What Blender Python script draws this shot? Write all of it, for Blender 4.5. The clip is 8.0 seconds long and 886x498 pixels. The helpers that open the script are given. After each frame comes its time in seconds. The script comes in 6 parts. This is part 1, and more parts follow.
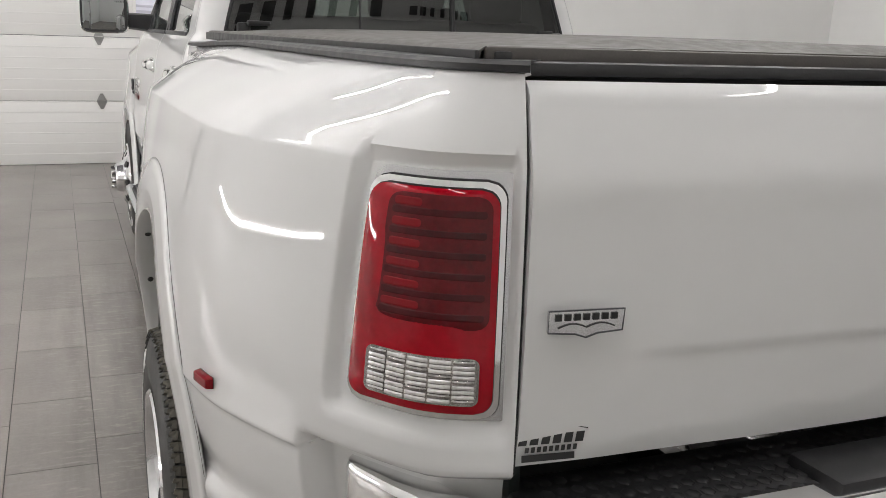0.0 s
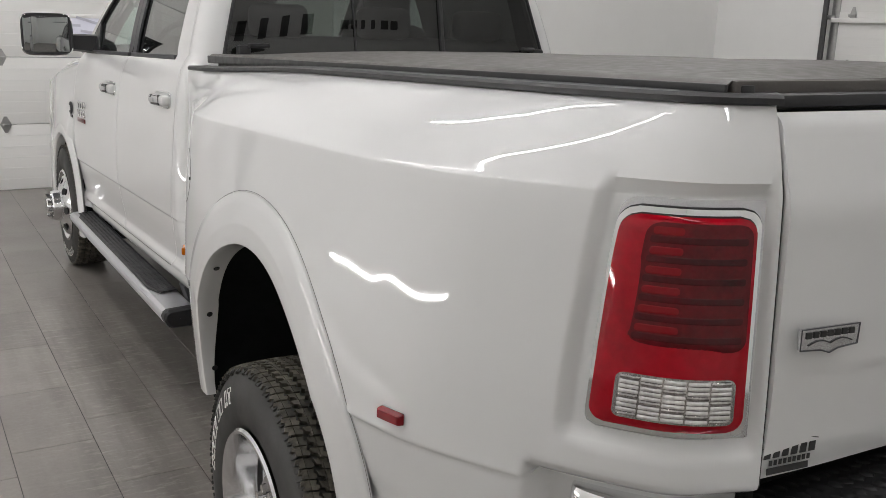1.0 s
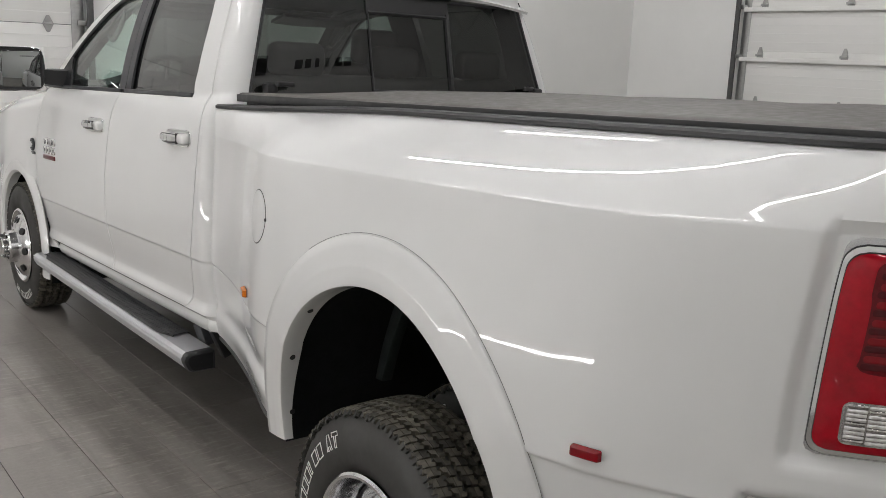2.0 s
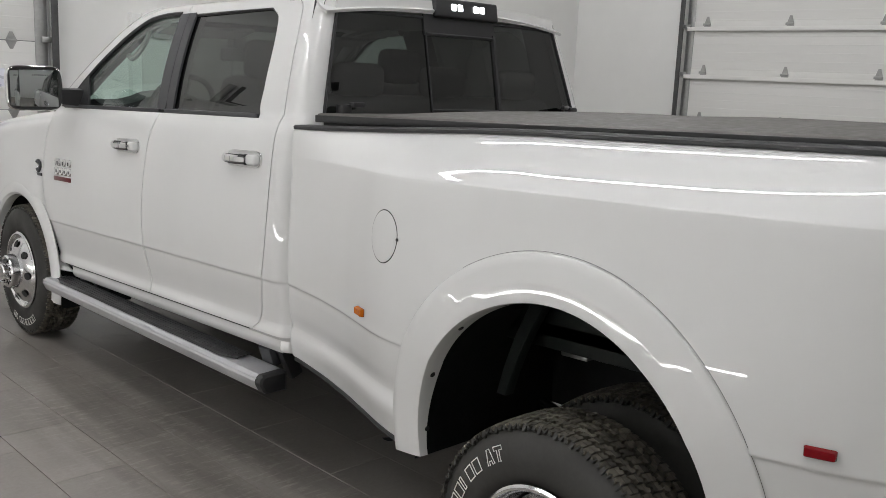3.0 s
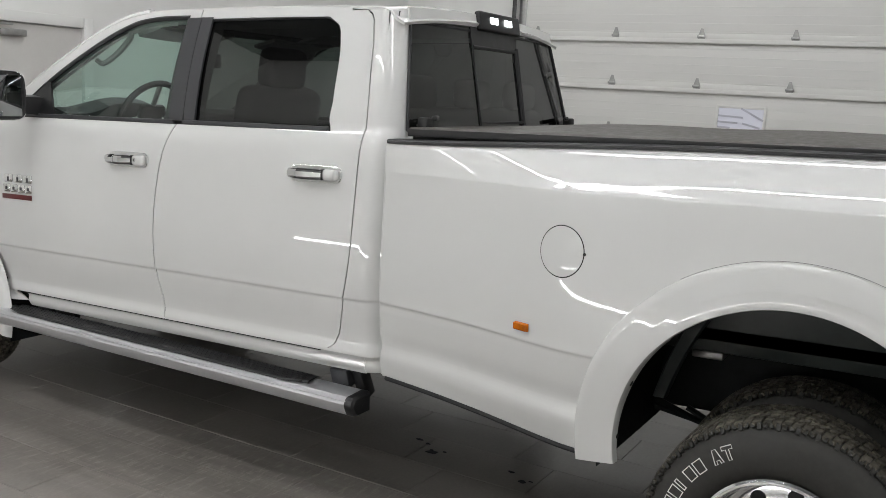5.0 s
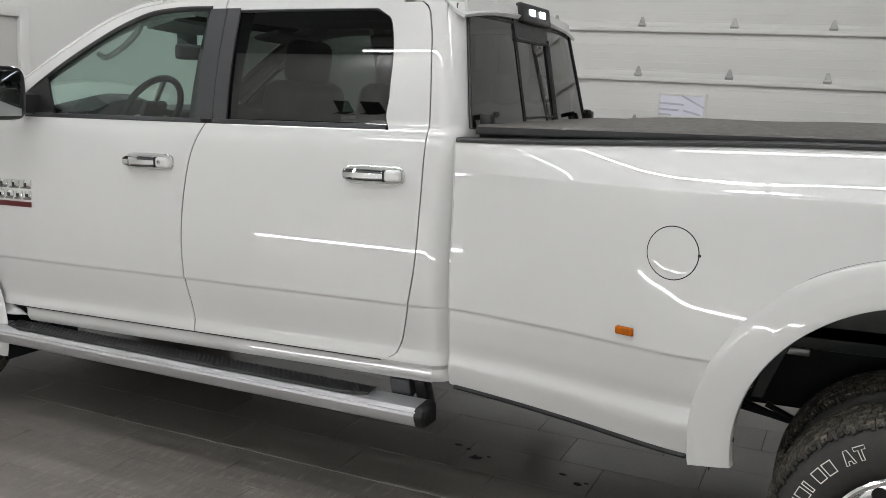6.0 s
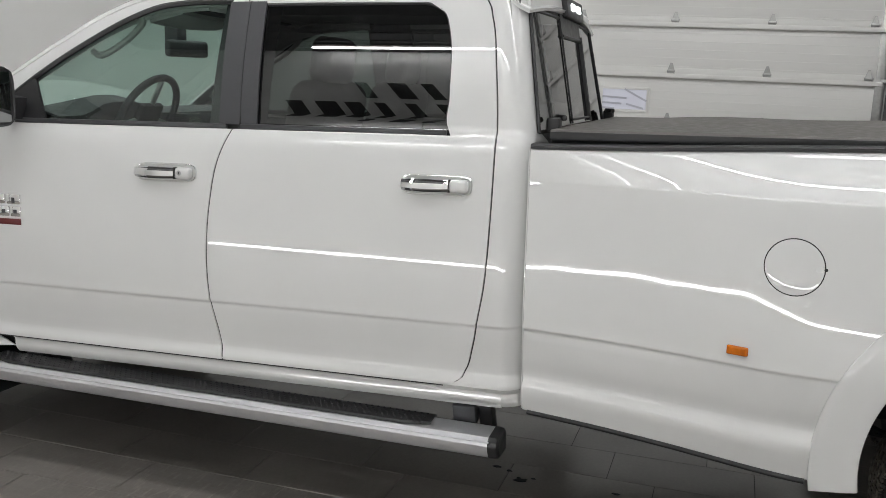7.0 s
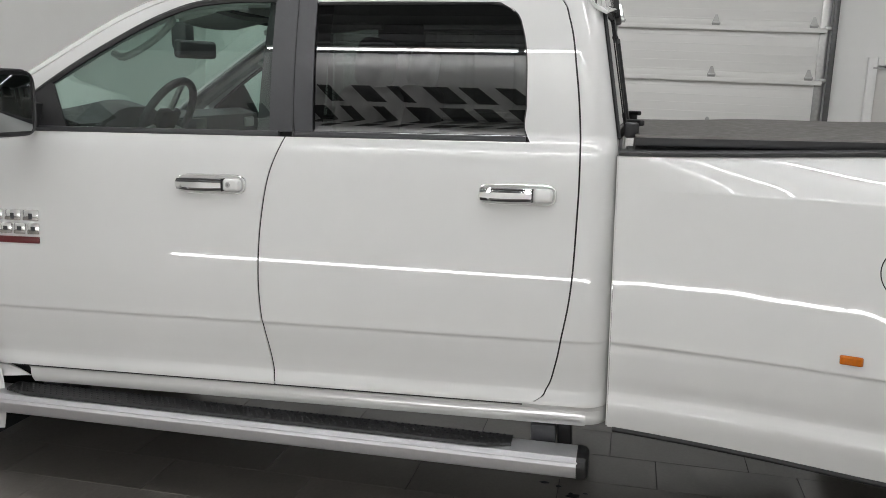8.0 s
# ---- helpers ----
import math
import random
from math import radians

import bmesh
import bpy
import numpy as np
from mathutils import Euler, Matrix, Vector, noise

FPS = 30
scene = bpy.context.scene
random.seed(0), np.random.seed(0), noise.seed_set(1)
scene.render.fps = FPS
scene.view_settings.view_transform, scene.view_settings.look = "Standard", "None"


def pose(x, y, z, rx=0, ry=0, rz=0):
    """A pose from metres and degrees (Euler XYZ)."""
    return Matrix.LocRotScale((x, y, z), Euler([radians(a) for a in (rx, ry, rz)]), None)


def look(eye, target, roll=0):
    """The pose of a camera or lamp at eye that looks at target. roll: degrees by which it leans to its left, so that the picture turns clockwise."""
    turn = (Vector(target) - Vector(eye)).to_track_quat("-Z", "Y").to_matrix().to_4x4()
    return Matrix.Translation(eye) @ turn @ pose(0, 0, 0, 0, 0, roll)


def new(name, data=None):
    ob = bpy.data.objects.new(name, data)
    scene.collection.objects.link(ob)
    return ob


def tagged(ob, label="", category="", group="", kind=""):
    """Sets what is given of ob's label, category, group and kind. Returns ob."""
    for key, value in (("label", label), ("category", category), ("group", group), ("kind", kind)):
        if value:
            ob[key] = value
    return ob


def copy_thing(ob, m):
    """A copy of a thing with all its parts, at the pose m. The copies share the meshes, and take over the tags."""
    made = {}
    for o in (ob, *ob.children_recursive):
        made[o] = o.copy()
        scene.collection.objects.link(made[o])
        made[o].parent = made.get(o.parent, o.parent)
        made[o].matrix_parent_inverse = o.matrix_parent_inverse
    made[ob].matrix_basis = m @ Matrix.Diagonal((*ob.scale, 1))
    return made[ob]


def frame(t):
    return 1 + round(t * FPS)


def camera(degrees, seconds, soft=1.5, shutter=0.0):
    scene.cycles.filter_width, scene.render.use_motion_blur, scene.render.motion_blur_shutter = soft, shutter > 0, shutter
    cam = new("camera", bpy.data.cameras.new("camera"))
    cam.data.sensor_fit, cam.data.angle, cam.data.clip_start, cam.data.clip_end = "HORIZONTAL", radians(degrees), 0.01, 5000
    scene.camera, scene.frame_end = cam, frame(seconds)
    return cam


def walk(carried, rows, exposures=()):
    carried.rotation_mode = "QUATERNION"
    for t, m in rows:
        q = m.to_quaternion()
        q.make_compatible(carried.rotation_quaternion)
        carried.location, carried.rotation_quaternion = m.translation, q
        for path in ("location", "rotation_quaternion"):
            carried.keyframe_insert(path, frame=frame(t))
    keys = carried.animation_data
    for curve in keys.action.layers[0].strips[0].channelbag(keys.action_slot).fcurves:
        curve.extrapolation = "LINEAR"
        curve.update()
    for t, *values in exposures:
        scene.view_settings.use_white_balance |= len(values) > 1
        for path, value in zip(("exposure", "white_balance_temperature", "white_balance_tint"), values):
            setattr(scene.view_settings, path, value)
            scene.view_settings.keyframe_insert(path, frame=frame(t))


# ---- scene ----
cam = camera(51.3, 8.0, 0.75)
PATH = [
    (0, (-1.427, -2.38, 1.65), (-0.677, -0.597, 1.141), 2.6),
    (0.5, (-1.698, -2.234, 1.652), (-0.816, -0.512, 1.147), 1.8),
    (1, (-1.953, -2.136, 1.671), (-0.951, -0.473, 1.19), 1.9),
    (1.5, (-2.208, -2.047, 1.693), (-1.082, -0.454, 1.254), 2.3),
    (2, (-2.453, -1.841, 1.68), (-1.239, -0.304, 1.274), 2.5),
    (3.5, (-3.264, -1.228, 1.672), (-1.805, 0.094, 1.318), 2.6),
    (4, (-3.48, -0.947, 1.678), (-1.927, 0.265, 1.333), 2.8),
    (5.5, (-3.96, -0.118, 1.655), (-2.198, 0.764, 1.31), 3.1),
    (6, (-4.008, 0.224, 1.662), (-2.203, 1.01, 1.306), 2.8),
    (6.5, (-4.016, 0.541, 1.681), (-2.171, 1.223, 1.318), 2.6),
    (7, (-3.957, 0.891, 1.669), (-2.077, 1.469, 1.305), 2.6),
    (7.5, (-3.936, 1.19, 1.65), (-2.027, 1.665, 1.29), 2.5),
    (8, (-3.934, 1.502, 1.661), (-2.003, 1.88, 1.303), 2.5),
]
walk(cam, [(t, look(eye, target, roll)) for t, eye, target, roll in PATH],
     ((0, 0.45, 6650, 12.5), (0.5, 0.3, 6650, 12.5), (1.0, 0.2, 6600, 12), (2.0, 0.14, 6600, 11.5), (3.5, 0.05, 6500, 10.5), (5.5, 0.07, 6500, 9.5), (8, 0.08, 6500, 10)))

# ---- light ----
CEIL = 5.4
world = bpy.data.worlds.new("world")
scene.world = world
world.use_nodes = True
world.node_tree.nodes["Background"].inputs["Color"].default_value = (0.75, 0.78, 0.8, 1)
world.node_tree.nodes["Background"].inputs["Strength"].default_value = 0.15
TUBE_GLOW = 44.0
TUBE_WIDE = 0.06
LOW_GLOW = 40.0
LOW_Z = 0.68


# ---- materials ----
def material(name, color, rough=0.5, metal=0.0, coat=0.0, coat_rough=0.03, ior=1.5):
    m = bpy.data.materials.new(name)
    m.use_nodes = True
    b = m.node_tree.nodes["Principled BSDF"]
    b.inputs["Base Color"].default_value = (*color, 1)
    b.inputs["Roughness"].default_value = rough
    b.inputs["Metallic"].default_value = metal
    b.inputs["Coat Weight"].default_value = coat
    b.inputs["Coat Roughness"].default_value = coat_rough
    b.inputs["IOR"].default_value = ior
    return m


def node(m, kind, **values):
    n = m.node_tree.nodes.new(kind)
    for key, value in values.items():
        if key in n.inputs:
            n.inputs[key].default_value = value
    return n


def link(m, a, out, b, into):
    m.node_tree.links.new(a.outputs[out], b.inputs[into])


def grain(m, scale, color_amount, rough_amount=0.0, bump=0.0, dist=0.002, stretch=(1, 1, 1), detail=6.0, world_space=False):
    """Two scales of noise on the colour, the roughness and the relief."""
    b = m.node_tree.nodes["Principled BSDF"]
    base = tuple(b.inputs["Base Color"].default_value)
    if world_space:
        src, out = node(m, "ShaderNodeNewGeometry"), "Position"
    else:
        src, out = node(m, "ShaderNodeTexCoord"), "Object"
    mp = node(m, "ShaderNodeMapping")
    mp.inputs["Scale"].default_value = stretch
    link(m, src, out, mp, "Vector")
    big = node(m, "ShaderNodeTexNoise", Scale=scale * 0.13, Detail=4.0)
    fine = node(m, "ShaderNodeTexNoise", Scale=scale, Detail=detail, Roughness=0.65)
    link(m, mp, "Vector", big, "Vector")
    link(m, mp, "Vector", fine, "Vector")
    add = node(m, "ShaderNodeMath")
    add.operation = "ADD"
    link(m, big, "Fac", add, 0)
    link(m, fine, "Fac", add, 1)
    ramp = node(m, "ShaderNodeMapRange")
    ramp.inputs["From Min"].default_value, ramp.inputs["From Max"].default_value = 0.65, 1.35
    ramp.inputs["To Min"].default_value, ramp.inputs["To Max"].default_value = 1 - color_amount, 1 + color_amount
    link(m, add, "Value", ramp, "Value")
    mul = node(m, "ShaderNodeVectorMath")
    mul.operation = "MULTIPLY"
    mul.inputs[0].default_value = base[:3]
    link(m, ramp, "Result", mul, 1)
    link(m, mul, "Vector", b, "Base Color")
    if rough_amount:
        r = b.inputs["Roughness"].default_value
        rr = node(m, "ShaderNodeMapRange")
        rr.inputs["From Min"].default_value, rr.inputs["From Max"].default_value = 0.3, 0.7
        rr.inputs["To Min"].default_value, rr.inputs["To Max"].default_value = max(0.01, r - rough_amount), r + rough_amount
        link(m, big, "Fac", rr, "Value")
        link(m, rr, "Result", b, "Roughness")
    if bump:
        bp = node(m, "ShaderNodeBump", Strength=bump, Distance=dist)
        link(m, fine, "Fac", bp, "Height")
        link(m, bp, "Normal", b, "Normal")
    return m


def see_through(name, tint, keep, rough=0.0):
    """Tinted pane: part clear tinted glass, with a mirror gloss on top by Fresnel."""
    m = bpy.data.materials.new(name)
    m.use_nodes = True
    t = m.node_tree
    t.nodes.clear()
    out = t.nodes.new("ShaderNodeOutputMaterial")
    clear = t.nodes.new("ShaderNodeBsdfTransparent")
    clear.inputs["Color"].default_value = (*[c * keep for c in tint], 1)
    gloss = t.nodes.new("ShaderNodeBsdfGlossy")
    gloss.inputs["Roughness"].default_value = rough
    gloss.inputs["Color"].default_value = (1, 1, 1, 1)
    facing = t.nodes.new("ShaderNodeLayerWeight")
    facing.inputs["Blend"].default_value = 0.5
    power = t.nodes.new("ShaderNodeMath")
    power.operation = "POWER"
    power.inputs[1].default_value = 4.2
    t.links.new(facing.outputs["Facing"], power.inputs[0])
    amount = t.nodes.new("ShaderNodeMath")
    amount.operation = "MULTIPLY_ADD"
    amount.inputs[1].default_value, amount.inputs[2].default_value = 0.85, 0.06
    t.links.new(power.outputs[0], amount.inputs[0])
    mix = t.nodes.new("ShaderNodeMixShader")
    t.links.new(amount.outputs[0], mix.inputs[0])
    t.links.new(clear.outputs[0], mix.inputs[1])
    t.links.new(gloss.outputs[0], mix.inputs[2])
    t.links.new(mix.outputs[0], out.inputs["Surface"])
    return m


def glowing(name, color, strength):
    m = material(name, (0.8, 0.8, 0.8), 0.4)
    b = m.node_tree.nodes["Principled BSDF"]
    b.inputs["Emission Color"].default_value = (*color, 1)
    b.inputs["Emission Strength"].default_value = strength
    return m


WHITE = material("white_paint", (0.68, 0.68, 0.67), 0.45, coat=1.0, coat_rough=0.008)
WHITE.node_tree.nodes["Principled BSDF"].inputs["Specular IOR Level"].default_value = 0.15
WHITE.node_tree.nodes["Principled BSDF"].inputs["Coat IOR"].default_value = 1.56
grain(WHITE, 9.0, 0.012, 0.03)
JAMB = material("shut_line_dark", (0.02, 0.02, 0.02), 0.7)
CHROME = material("chrome", (0.86, 0.86, 0.86), 0.05, 1.0)
grain(CHROME, 30, 0.05, 0.03)
ALLOY = material("polished_alloy", (0.78, 0.78, 0.79), 0.12, 1.0)
grain(ALLOY, 40, 0.08, 0.05, 0.05, 0.0005)
BRUSHED = material("satin_silver", (0.66, 0.66, 0.68), 0.40, 0.7)
grain(BRUSHED, 45, 0.05, 0.03)
RUBBER = material("tyre_rubber", (0.026, 0.025, 0.022), 0.6)
grain(RUBBER, 60, 0.3, 0.12, 0.25, 0.001)
TREAD = material("tread_rubber", (0.070, 0.063, 0.049), 0.85)
grain(TREAD, 35, 0.55, 0.1, 0.5, 0.003)
island = node(TREAD, "ShaderNodeNewGeometry")
dust = node(TREAD, "ShaderNodeMapRange")
dust.inputs["To Min"].default_value, dust.inputs["To Max"].default_value = 0.6, 1.7
link(TREAD, island, "Random Per Island", dust, "Value")
tread_tone = [n for n in TREAD.node_tree.nodes if n.type == "VECT_MATH"][0]
dusty = node(TREAD, "ShaderNodeVectorMath")
dusty.operation = "SCALE"
link(TREAD, tread_tone, "Vector", dusty, 0)
link(TREAD, dust, "Result", dusty, "Scale")
link(TREAD, dusty, "Vector", TREAD.node_tree.nodes["Principled BSDF"], "Base Color")
PLASTIC = material("black_plastic", (0.015, 0.015, 0.016), 0.45)
grain(PLASTIC, 220, 0.2, 0.06, 0.25, 0.0006)
TRIM = material("satin_dark_trim", (0.04, 0.041, 0.045), 0.4)
grain(TRIM, 120, 0.1, 0.05, 0.06, 0.0004)
VINYL = material("black_vinyl", (0.064, 0.057, 0.051), 0.5)
grain(VINYL, 260, 0.18, 0.08, 0.35, 0.0008)
UNDER = material("underbody_black", (0.011, 0.013, 0.013), 0.75)
UNDER.node_tree.nodes["Principled BSDF"].inputs["Specular IOR Level"].default_value = 0.25
grain(UNDER, 25, 0.5, 0.15, 0.2, 0.002)
FRAMEMET = material("frame_dark_green_grey", (0.014, 0.019, 0.017), 0.42)
grain(FRAMEMET, 18, 0.4, 0.15, 0.1, 0.002)
RED = material("red_lens", (0.32, 0.002, 0.010), 0.15, coat=1.0, coat_rough=0.01)
grain(RED, 45, 0.25, 0.05)
REDDARK = material("dark_red_led_block", (0.10, 0.002, 0.005), 0.2, coat=1.0, coat_rough=0.01)
grain(REDDARK, 60, 0.35, 0.05)
REDBAR = material("red_led_bar", (0.055, 0.001, 0.003), 0.15, coat=1.0, coat_rough=0.01)
grain(REDBAR, 30, 0.5, 0.05)
REDMARK = material("red_marker_lens", (0.2, 0.002, 0.006), 0.2, coat=1.0, coat_rough=0.01)
REDLIT = material("bright_red_led_bar", (0.19, 0.002, 0.006), 0.15, coat=1.0, coat_rough=0.01)
AMBER = material("amber_lens", (0.50, 0.12, 0.002), 0.15, coat=1.0)
grain(AMBER, 60, 0.25, 0.05)
CLEARLENS = material("ribbed_clear_lens", (0.74, 0.72, 0.71), 0.07, 0.6, coat=1.0)
grain(CLEARLENS, 90, 0.35, 0.05, 0.4, 0.003, (1.0, 1.0, 0.12))
REFLECTOR = material("lamp_reflector", (0.4, 0.38, 0.37), 0.12, 0.9, coat=1.0)
grain(REFLECTOR, 120, 0.8, 0.05, 0.5, 0.003, (1.0, 1.0, 0.1))
for m in (RED, REDDARK, REDBAR, REDMARK, REDLIT, AMBER):
    m.node_tree.nodes["Principled BSDF"].inputs["Specular IOR Level"].default_value = 0.0
    m.node_tree.nodes["Principled BSDF"].inputs["Coat IOR"].default_value = 1.42
SEAT = material("seat_leather", (0.055, 0.052, 0.05), 0.5)
grain(SEAT, 150, 0.2, 0.1, 0.25, 0.001)
DASH = material("dash_plastic", (0.045, 0.045, 0.046), 0.6)
grain(DASH, 150, 0.2, 0.1, 0.2, 0.0008)
LINER = material("headliner_cloth", (0.42, 0.42, 0.4), 0.9)
grain(LINER, 300, 0.1, 0.0, 0.2, 0.0008)
WALL = material("white_wall_panel", (0.82, 0.82, 0.8), 0.5)
grain(WALL, 3.0, 0.025, 0.06, 0.03, 0.002, world_space=True)
DOORPAINT = material("garage_door_paint", (0.8, 0.795, 0.77), 0.42)
grain(DOORPAINT, 60, 0.02, 0.06, 0.12, 0.0012, (0.25, 0.25, 3), world_space=True)
DOORGREY = material("grey_door_paint", (0.6, 0.585, 0.56), 0.45)
grain(DOORGREY, 40, 0.03, 0.05, 0.05, 0.001)
STEEL = material("galvanised_steel", (0.42, 0.42, 0.41), 0.42, 0.85)
grain(STEEL, 22, 0.2, 0.1, 0.05, 0.001)
DARKSTEEL = material("dark_track_steel", (0.1, 0.1, 0.1), 0.5, 0.6)
grain(DARKSTEEL, 22, 0.25, 0.1)
CEILING = material("ceiling_sheet", (0.13, 0.13, 0.135), 0.6)
grain(CEILING, 6, 0.06, 0.05, world_space=True)
BLACKSIGN = material("black_sign_paint", (0.01, 0.01, 0.01), 0.5)
TUBE = glowing("led_tube", (0.995, 1.0, 1.01), TUBE_GLOW)
TUBE_LOW = glowing("low_led_tube", (0.995, 1.0, 1.01), LOW_GLOW)
DAYLIGHT = glowing("window_daylight", (0.80, 0.82, 1.0), 0.24)
DAYLIGHT.node_tree.nodes["Principled BSDF"].inputs["Base Color"].default_value = (0.5, 0.5, 0.52, 1)
SHADE = material("grey_shape_behind_pane", (0.5, 0.5, 0.56), 0.5)
GLASS_FRONT = see_through("front_door_glass", (0.79, 0.97, 0.91), 0.8)
GLASS_DARK = see_through("privacy_glass", (0.92, 1.0, 0.95), 0.17)
GLASS_DOOR = see_through("door_privacy_glass", (0.92, 1.0, 0.95), 0.11)
GLASS_SHIELD = see_through("windshield_glass", (0.85, 1.0, 0.93), 0.85)
MIRROR = material("dimming_mirror_glass", (0.3, 0.31, 0.31), 0.01, 1.0)
WHITEINK = material("white_lettering", (0.75, 0.75, 0.72), 0.6)
STICKER = material("black_sticker", (0.015, 0.015, 0.015), 0.4)
SILVER = material("badge_silver", (0.62, 0.62, 0.63), 0.22, 0.9)
BADGERED = material("badge_red", (0.11, 0.012, 0.014), 0.3)
LEDWHITE = glowing("cargo_led", (0.95, 1.0, 1.0), 6.0)


def tile_material():
    """Grey porcelain tile with cloudy mottling, dirty streaks along the parking lane and worn patches of gloss."""
    m = material("porcelain_tile", (0.2, 0.185, 0.17), 0.32)
    b = m.node_tree.nodes["Principled BSDF"]
    geo = node(m, "ShaderNodeNewGeometry")
    info = node(m, "ShaderNodeObjectInfo")
    cloud = node(m, "ShaderNodeTexNoise", Scale=1.7, Detail=4.0, Roughness=0.5)
    link(m, geo, "Position", cloud, "Vector")
    mp = node(m, "ShaderNodeMapping")
    mp.inputs["Scale"].default_value = (5.5, 0.6, 1.0)
    link(m, geo, "Position", mp, "Vector")
    streak = node(m, "ShaderNodeTexNoise", Scale=1.6, Detail=9.0, Roughness=0.62)
    link(m, mp, "Vector", streak, "Vector")
    fine = node(m, "ShaderNodeTexNoise", Scale=55.0, Detail=5.0, Roughness=0.7)
    link(m, geo, "Position", fine, "Vector")
    sep = node(m, "ShaderNodeSeparateXYZ")
    link(m, geo, "Position", sep, "Vector")
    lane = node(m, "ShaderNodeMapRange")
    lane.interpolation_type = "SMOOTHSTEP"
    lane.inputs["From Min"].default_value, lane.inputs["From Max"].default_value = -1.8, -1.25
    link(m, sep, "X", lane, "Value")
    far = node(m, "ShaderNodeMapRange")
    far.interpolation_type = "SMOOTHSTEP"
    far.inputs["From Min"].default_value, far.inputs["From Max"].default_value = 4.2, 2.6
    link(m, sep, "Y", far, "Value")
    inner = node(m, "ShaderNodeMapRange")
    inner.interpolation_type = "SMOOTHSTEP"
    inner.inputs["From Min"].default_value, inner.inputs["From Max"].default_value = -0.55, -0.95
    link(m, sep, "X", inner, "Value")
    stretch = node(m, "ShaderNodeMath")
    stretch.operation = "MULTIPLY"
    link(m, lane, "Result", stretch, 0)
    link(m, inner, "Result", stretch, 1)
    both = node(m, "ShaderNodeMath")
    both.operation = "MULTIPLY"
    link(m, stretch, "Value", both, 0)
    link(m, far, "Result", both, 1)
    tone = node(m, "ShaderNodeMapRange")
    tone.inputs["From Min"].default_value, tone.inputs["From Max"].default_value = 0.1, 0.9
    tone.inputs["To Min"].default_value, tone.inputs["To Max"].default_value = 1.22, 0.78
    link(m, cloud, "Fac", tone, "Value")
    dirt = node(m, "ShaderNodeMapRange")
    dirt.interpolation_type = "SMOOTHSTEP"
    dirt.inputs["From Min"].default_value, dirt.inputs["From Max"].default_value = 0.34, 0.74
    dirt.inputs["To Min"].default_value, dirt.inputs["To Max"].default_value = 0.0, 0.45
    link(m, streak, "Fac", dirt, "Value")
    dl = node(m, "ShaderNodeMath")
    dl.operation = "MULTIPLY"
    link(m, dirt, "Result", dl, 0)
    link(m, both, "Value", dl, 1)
    rnd = node(m, "ShaderNodeMapRange")
    rnd.inputs["To Min"].default_value, rnd.inputs["To Max"].default_value = 0.93, 1.07
    link(m, info, "Random", rnd, "Value")
    mul = node(m, "ShaderNodeMath")
    mul.operation = "MULTIPLY"
    link(m, tone, "Result", mul, 0)
    link(m, rnd, "Result", mul, 1)
    speck = node(m, "ShaderNodeMapRange")
    speck.inputs["From Min"].default_value, speck.inputs["From Max"].default_value = 0.1, 0.9
    speck.inputs["To Min"].default_value, speck.inputs["To Max"].default_value = 0.88, 1.12
    link(m, fine, "Fac", speck, "Value")
    mul2 = node(m, "ShaderNodeMath")
    mul2.operation = "MULTIPLY"
    link(m, mul, "Value", mul2, 0)
    link(m, speck, "Result", mul2, 1)
    sc = node(m, "ShaderNodeVectorMath")
    sc.operation = "SCALE"
    sc.inputs[0].default_value = (0.222, 0.204, 0.186)
    link(m, mul2, "Value", sc, "Scale")
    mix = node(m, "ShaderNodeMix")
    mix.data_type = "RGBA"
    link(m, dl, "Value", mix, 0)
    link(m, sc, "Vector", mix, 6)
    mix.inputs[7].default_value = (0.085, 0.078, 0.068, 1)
    # pale dusty scuffs across the streaks
    across = node(m, "ShaderNodeMapping")
    across.inputs["Scale"].default_value = (5.0, 22.0, 1.0)
    across.inputs["Rotation"].default_value = (0, 0, 0.35)
    link(m, geo, "Position", across, "Vector")
    scuff = node(m, "ShaderNodeTexNoise", Scale=1.8, Detail=8.0, Roughness=0.7)
    link(m, across, "Vector", scuff, "Vector")
    mark = node(m, "ShaderNodeMapRange")
    mark.inputs["From Min"].default_value, mark.inputs["From Max"].default_value = 0.52, 0.68
    mark.inputs["To Min"].default_value, mark.inputs["To Max"].default_value = 0.0, 0.40
    link(m, scuff, "Fac", mark, "Value")
    dusty_lane = node(m, "ShaderNodeMath")
    dusty_lane.operation = "MULTIPLY"
    link(m, mark, "Result", dusty_lane, 0)
    link(m, both, "Value", dusty_lane, 1)
    dust_mix = node(m, "ShaderNodeMix")
    dust_mix.data_type = "RGBA"
    link(m, dusty_lane, "Value", dust_mix, 0)
    link(m, mix, 2, dust_mix, 6)
    dust_mix.inputs[7].default_value = (0.40, 0.38, 0.33, 1)
    link(m, dust_mix, 2, b, "Base Color")
    rough = node(m, "ShaderNodeMapRange")
    rough.inputs["From Min"].default_value, rough.inputs["From Max"].default_value = 0.05, 0.95
    rough.inputs["To Min"].default_value, rough.inputs["To Max"].default_value = 0.15, 0.25
    link(m, cloud, "Fac", rough, "Value")
    link(m, rough, "Result", b, "Roughness")
    b.inputs["Specular IOR Level"].default_value = 0.4
    return m


TILE = tile_material()
GROUT = material("dark_grout", (0.05, 0.046, 0.042), 0.85)
grain(GROUT, 80, 0.3, world_space=True)


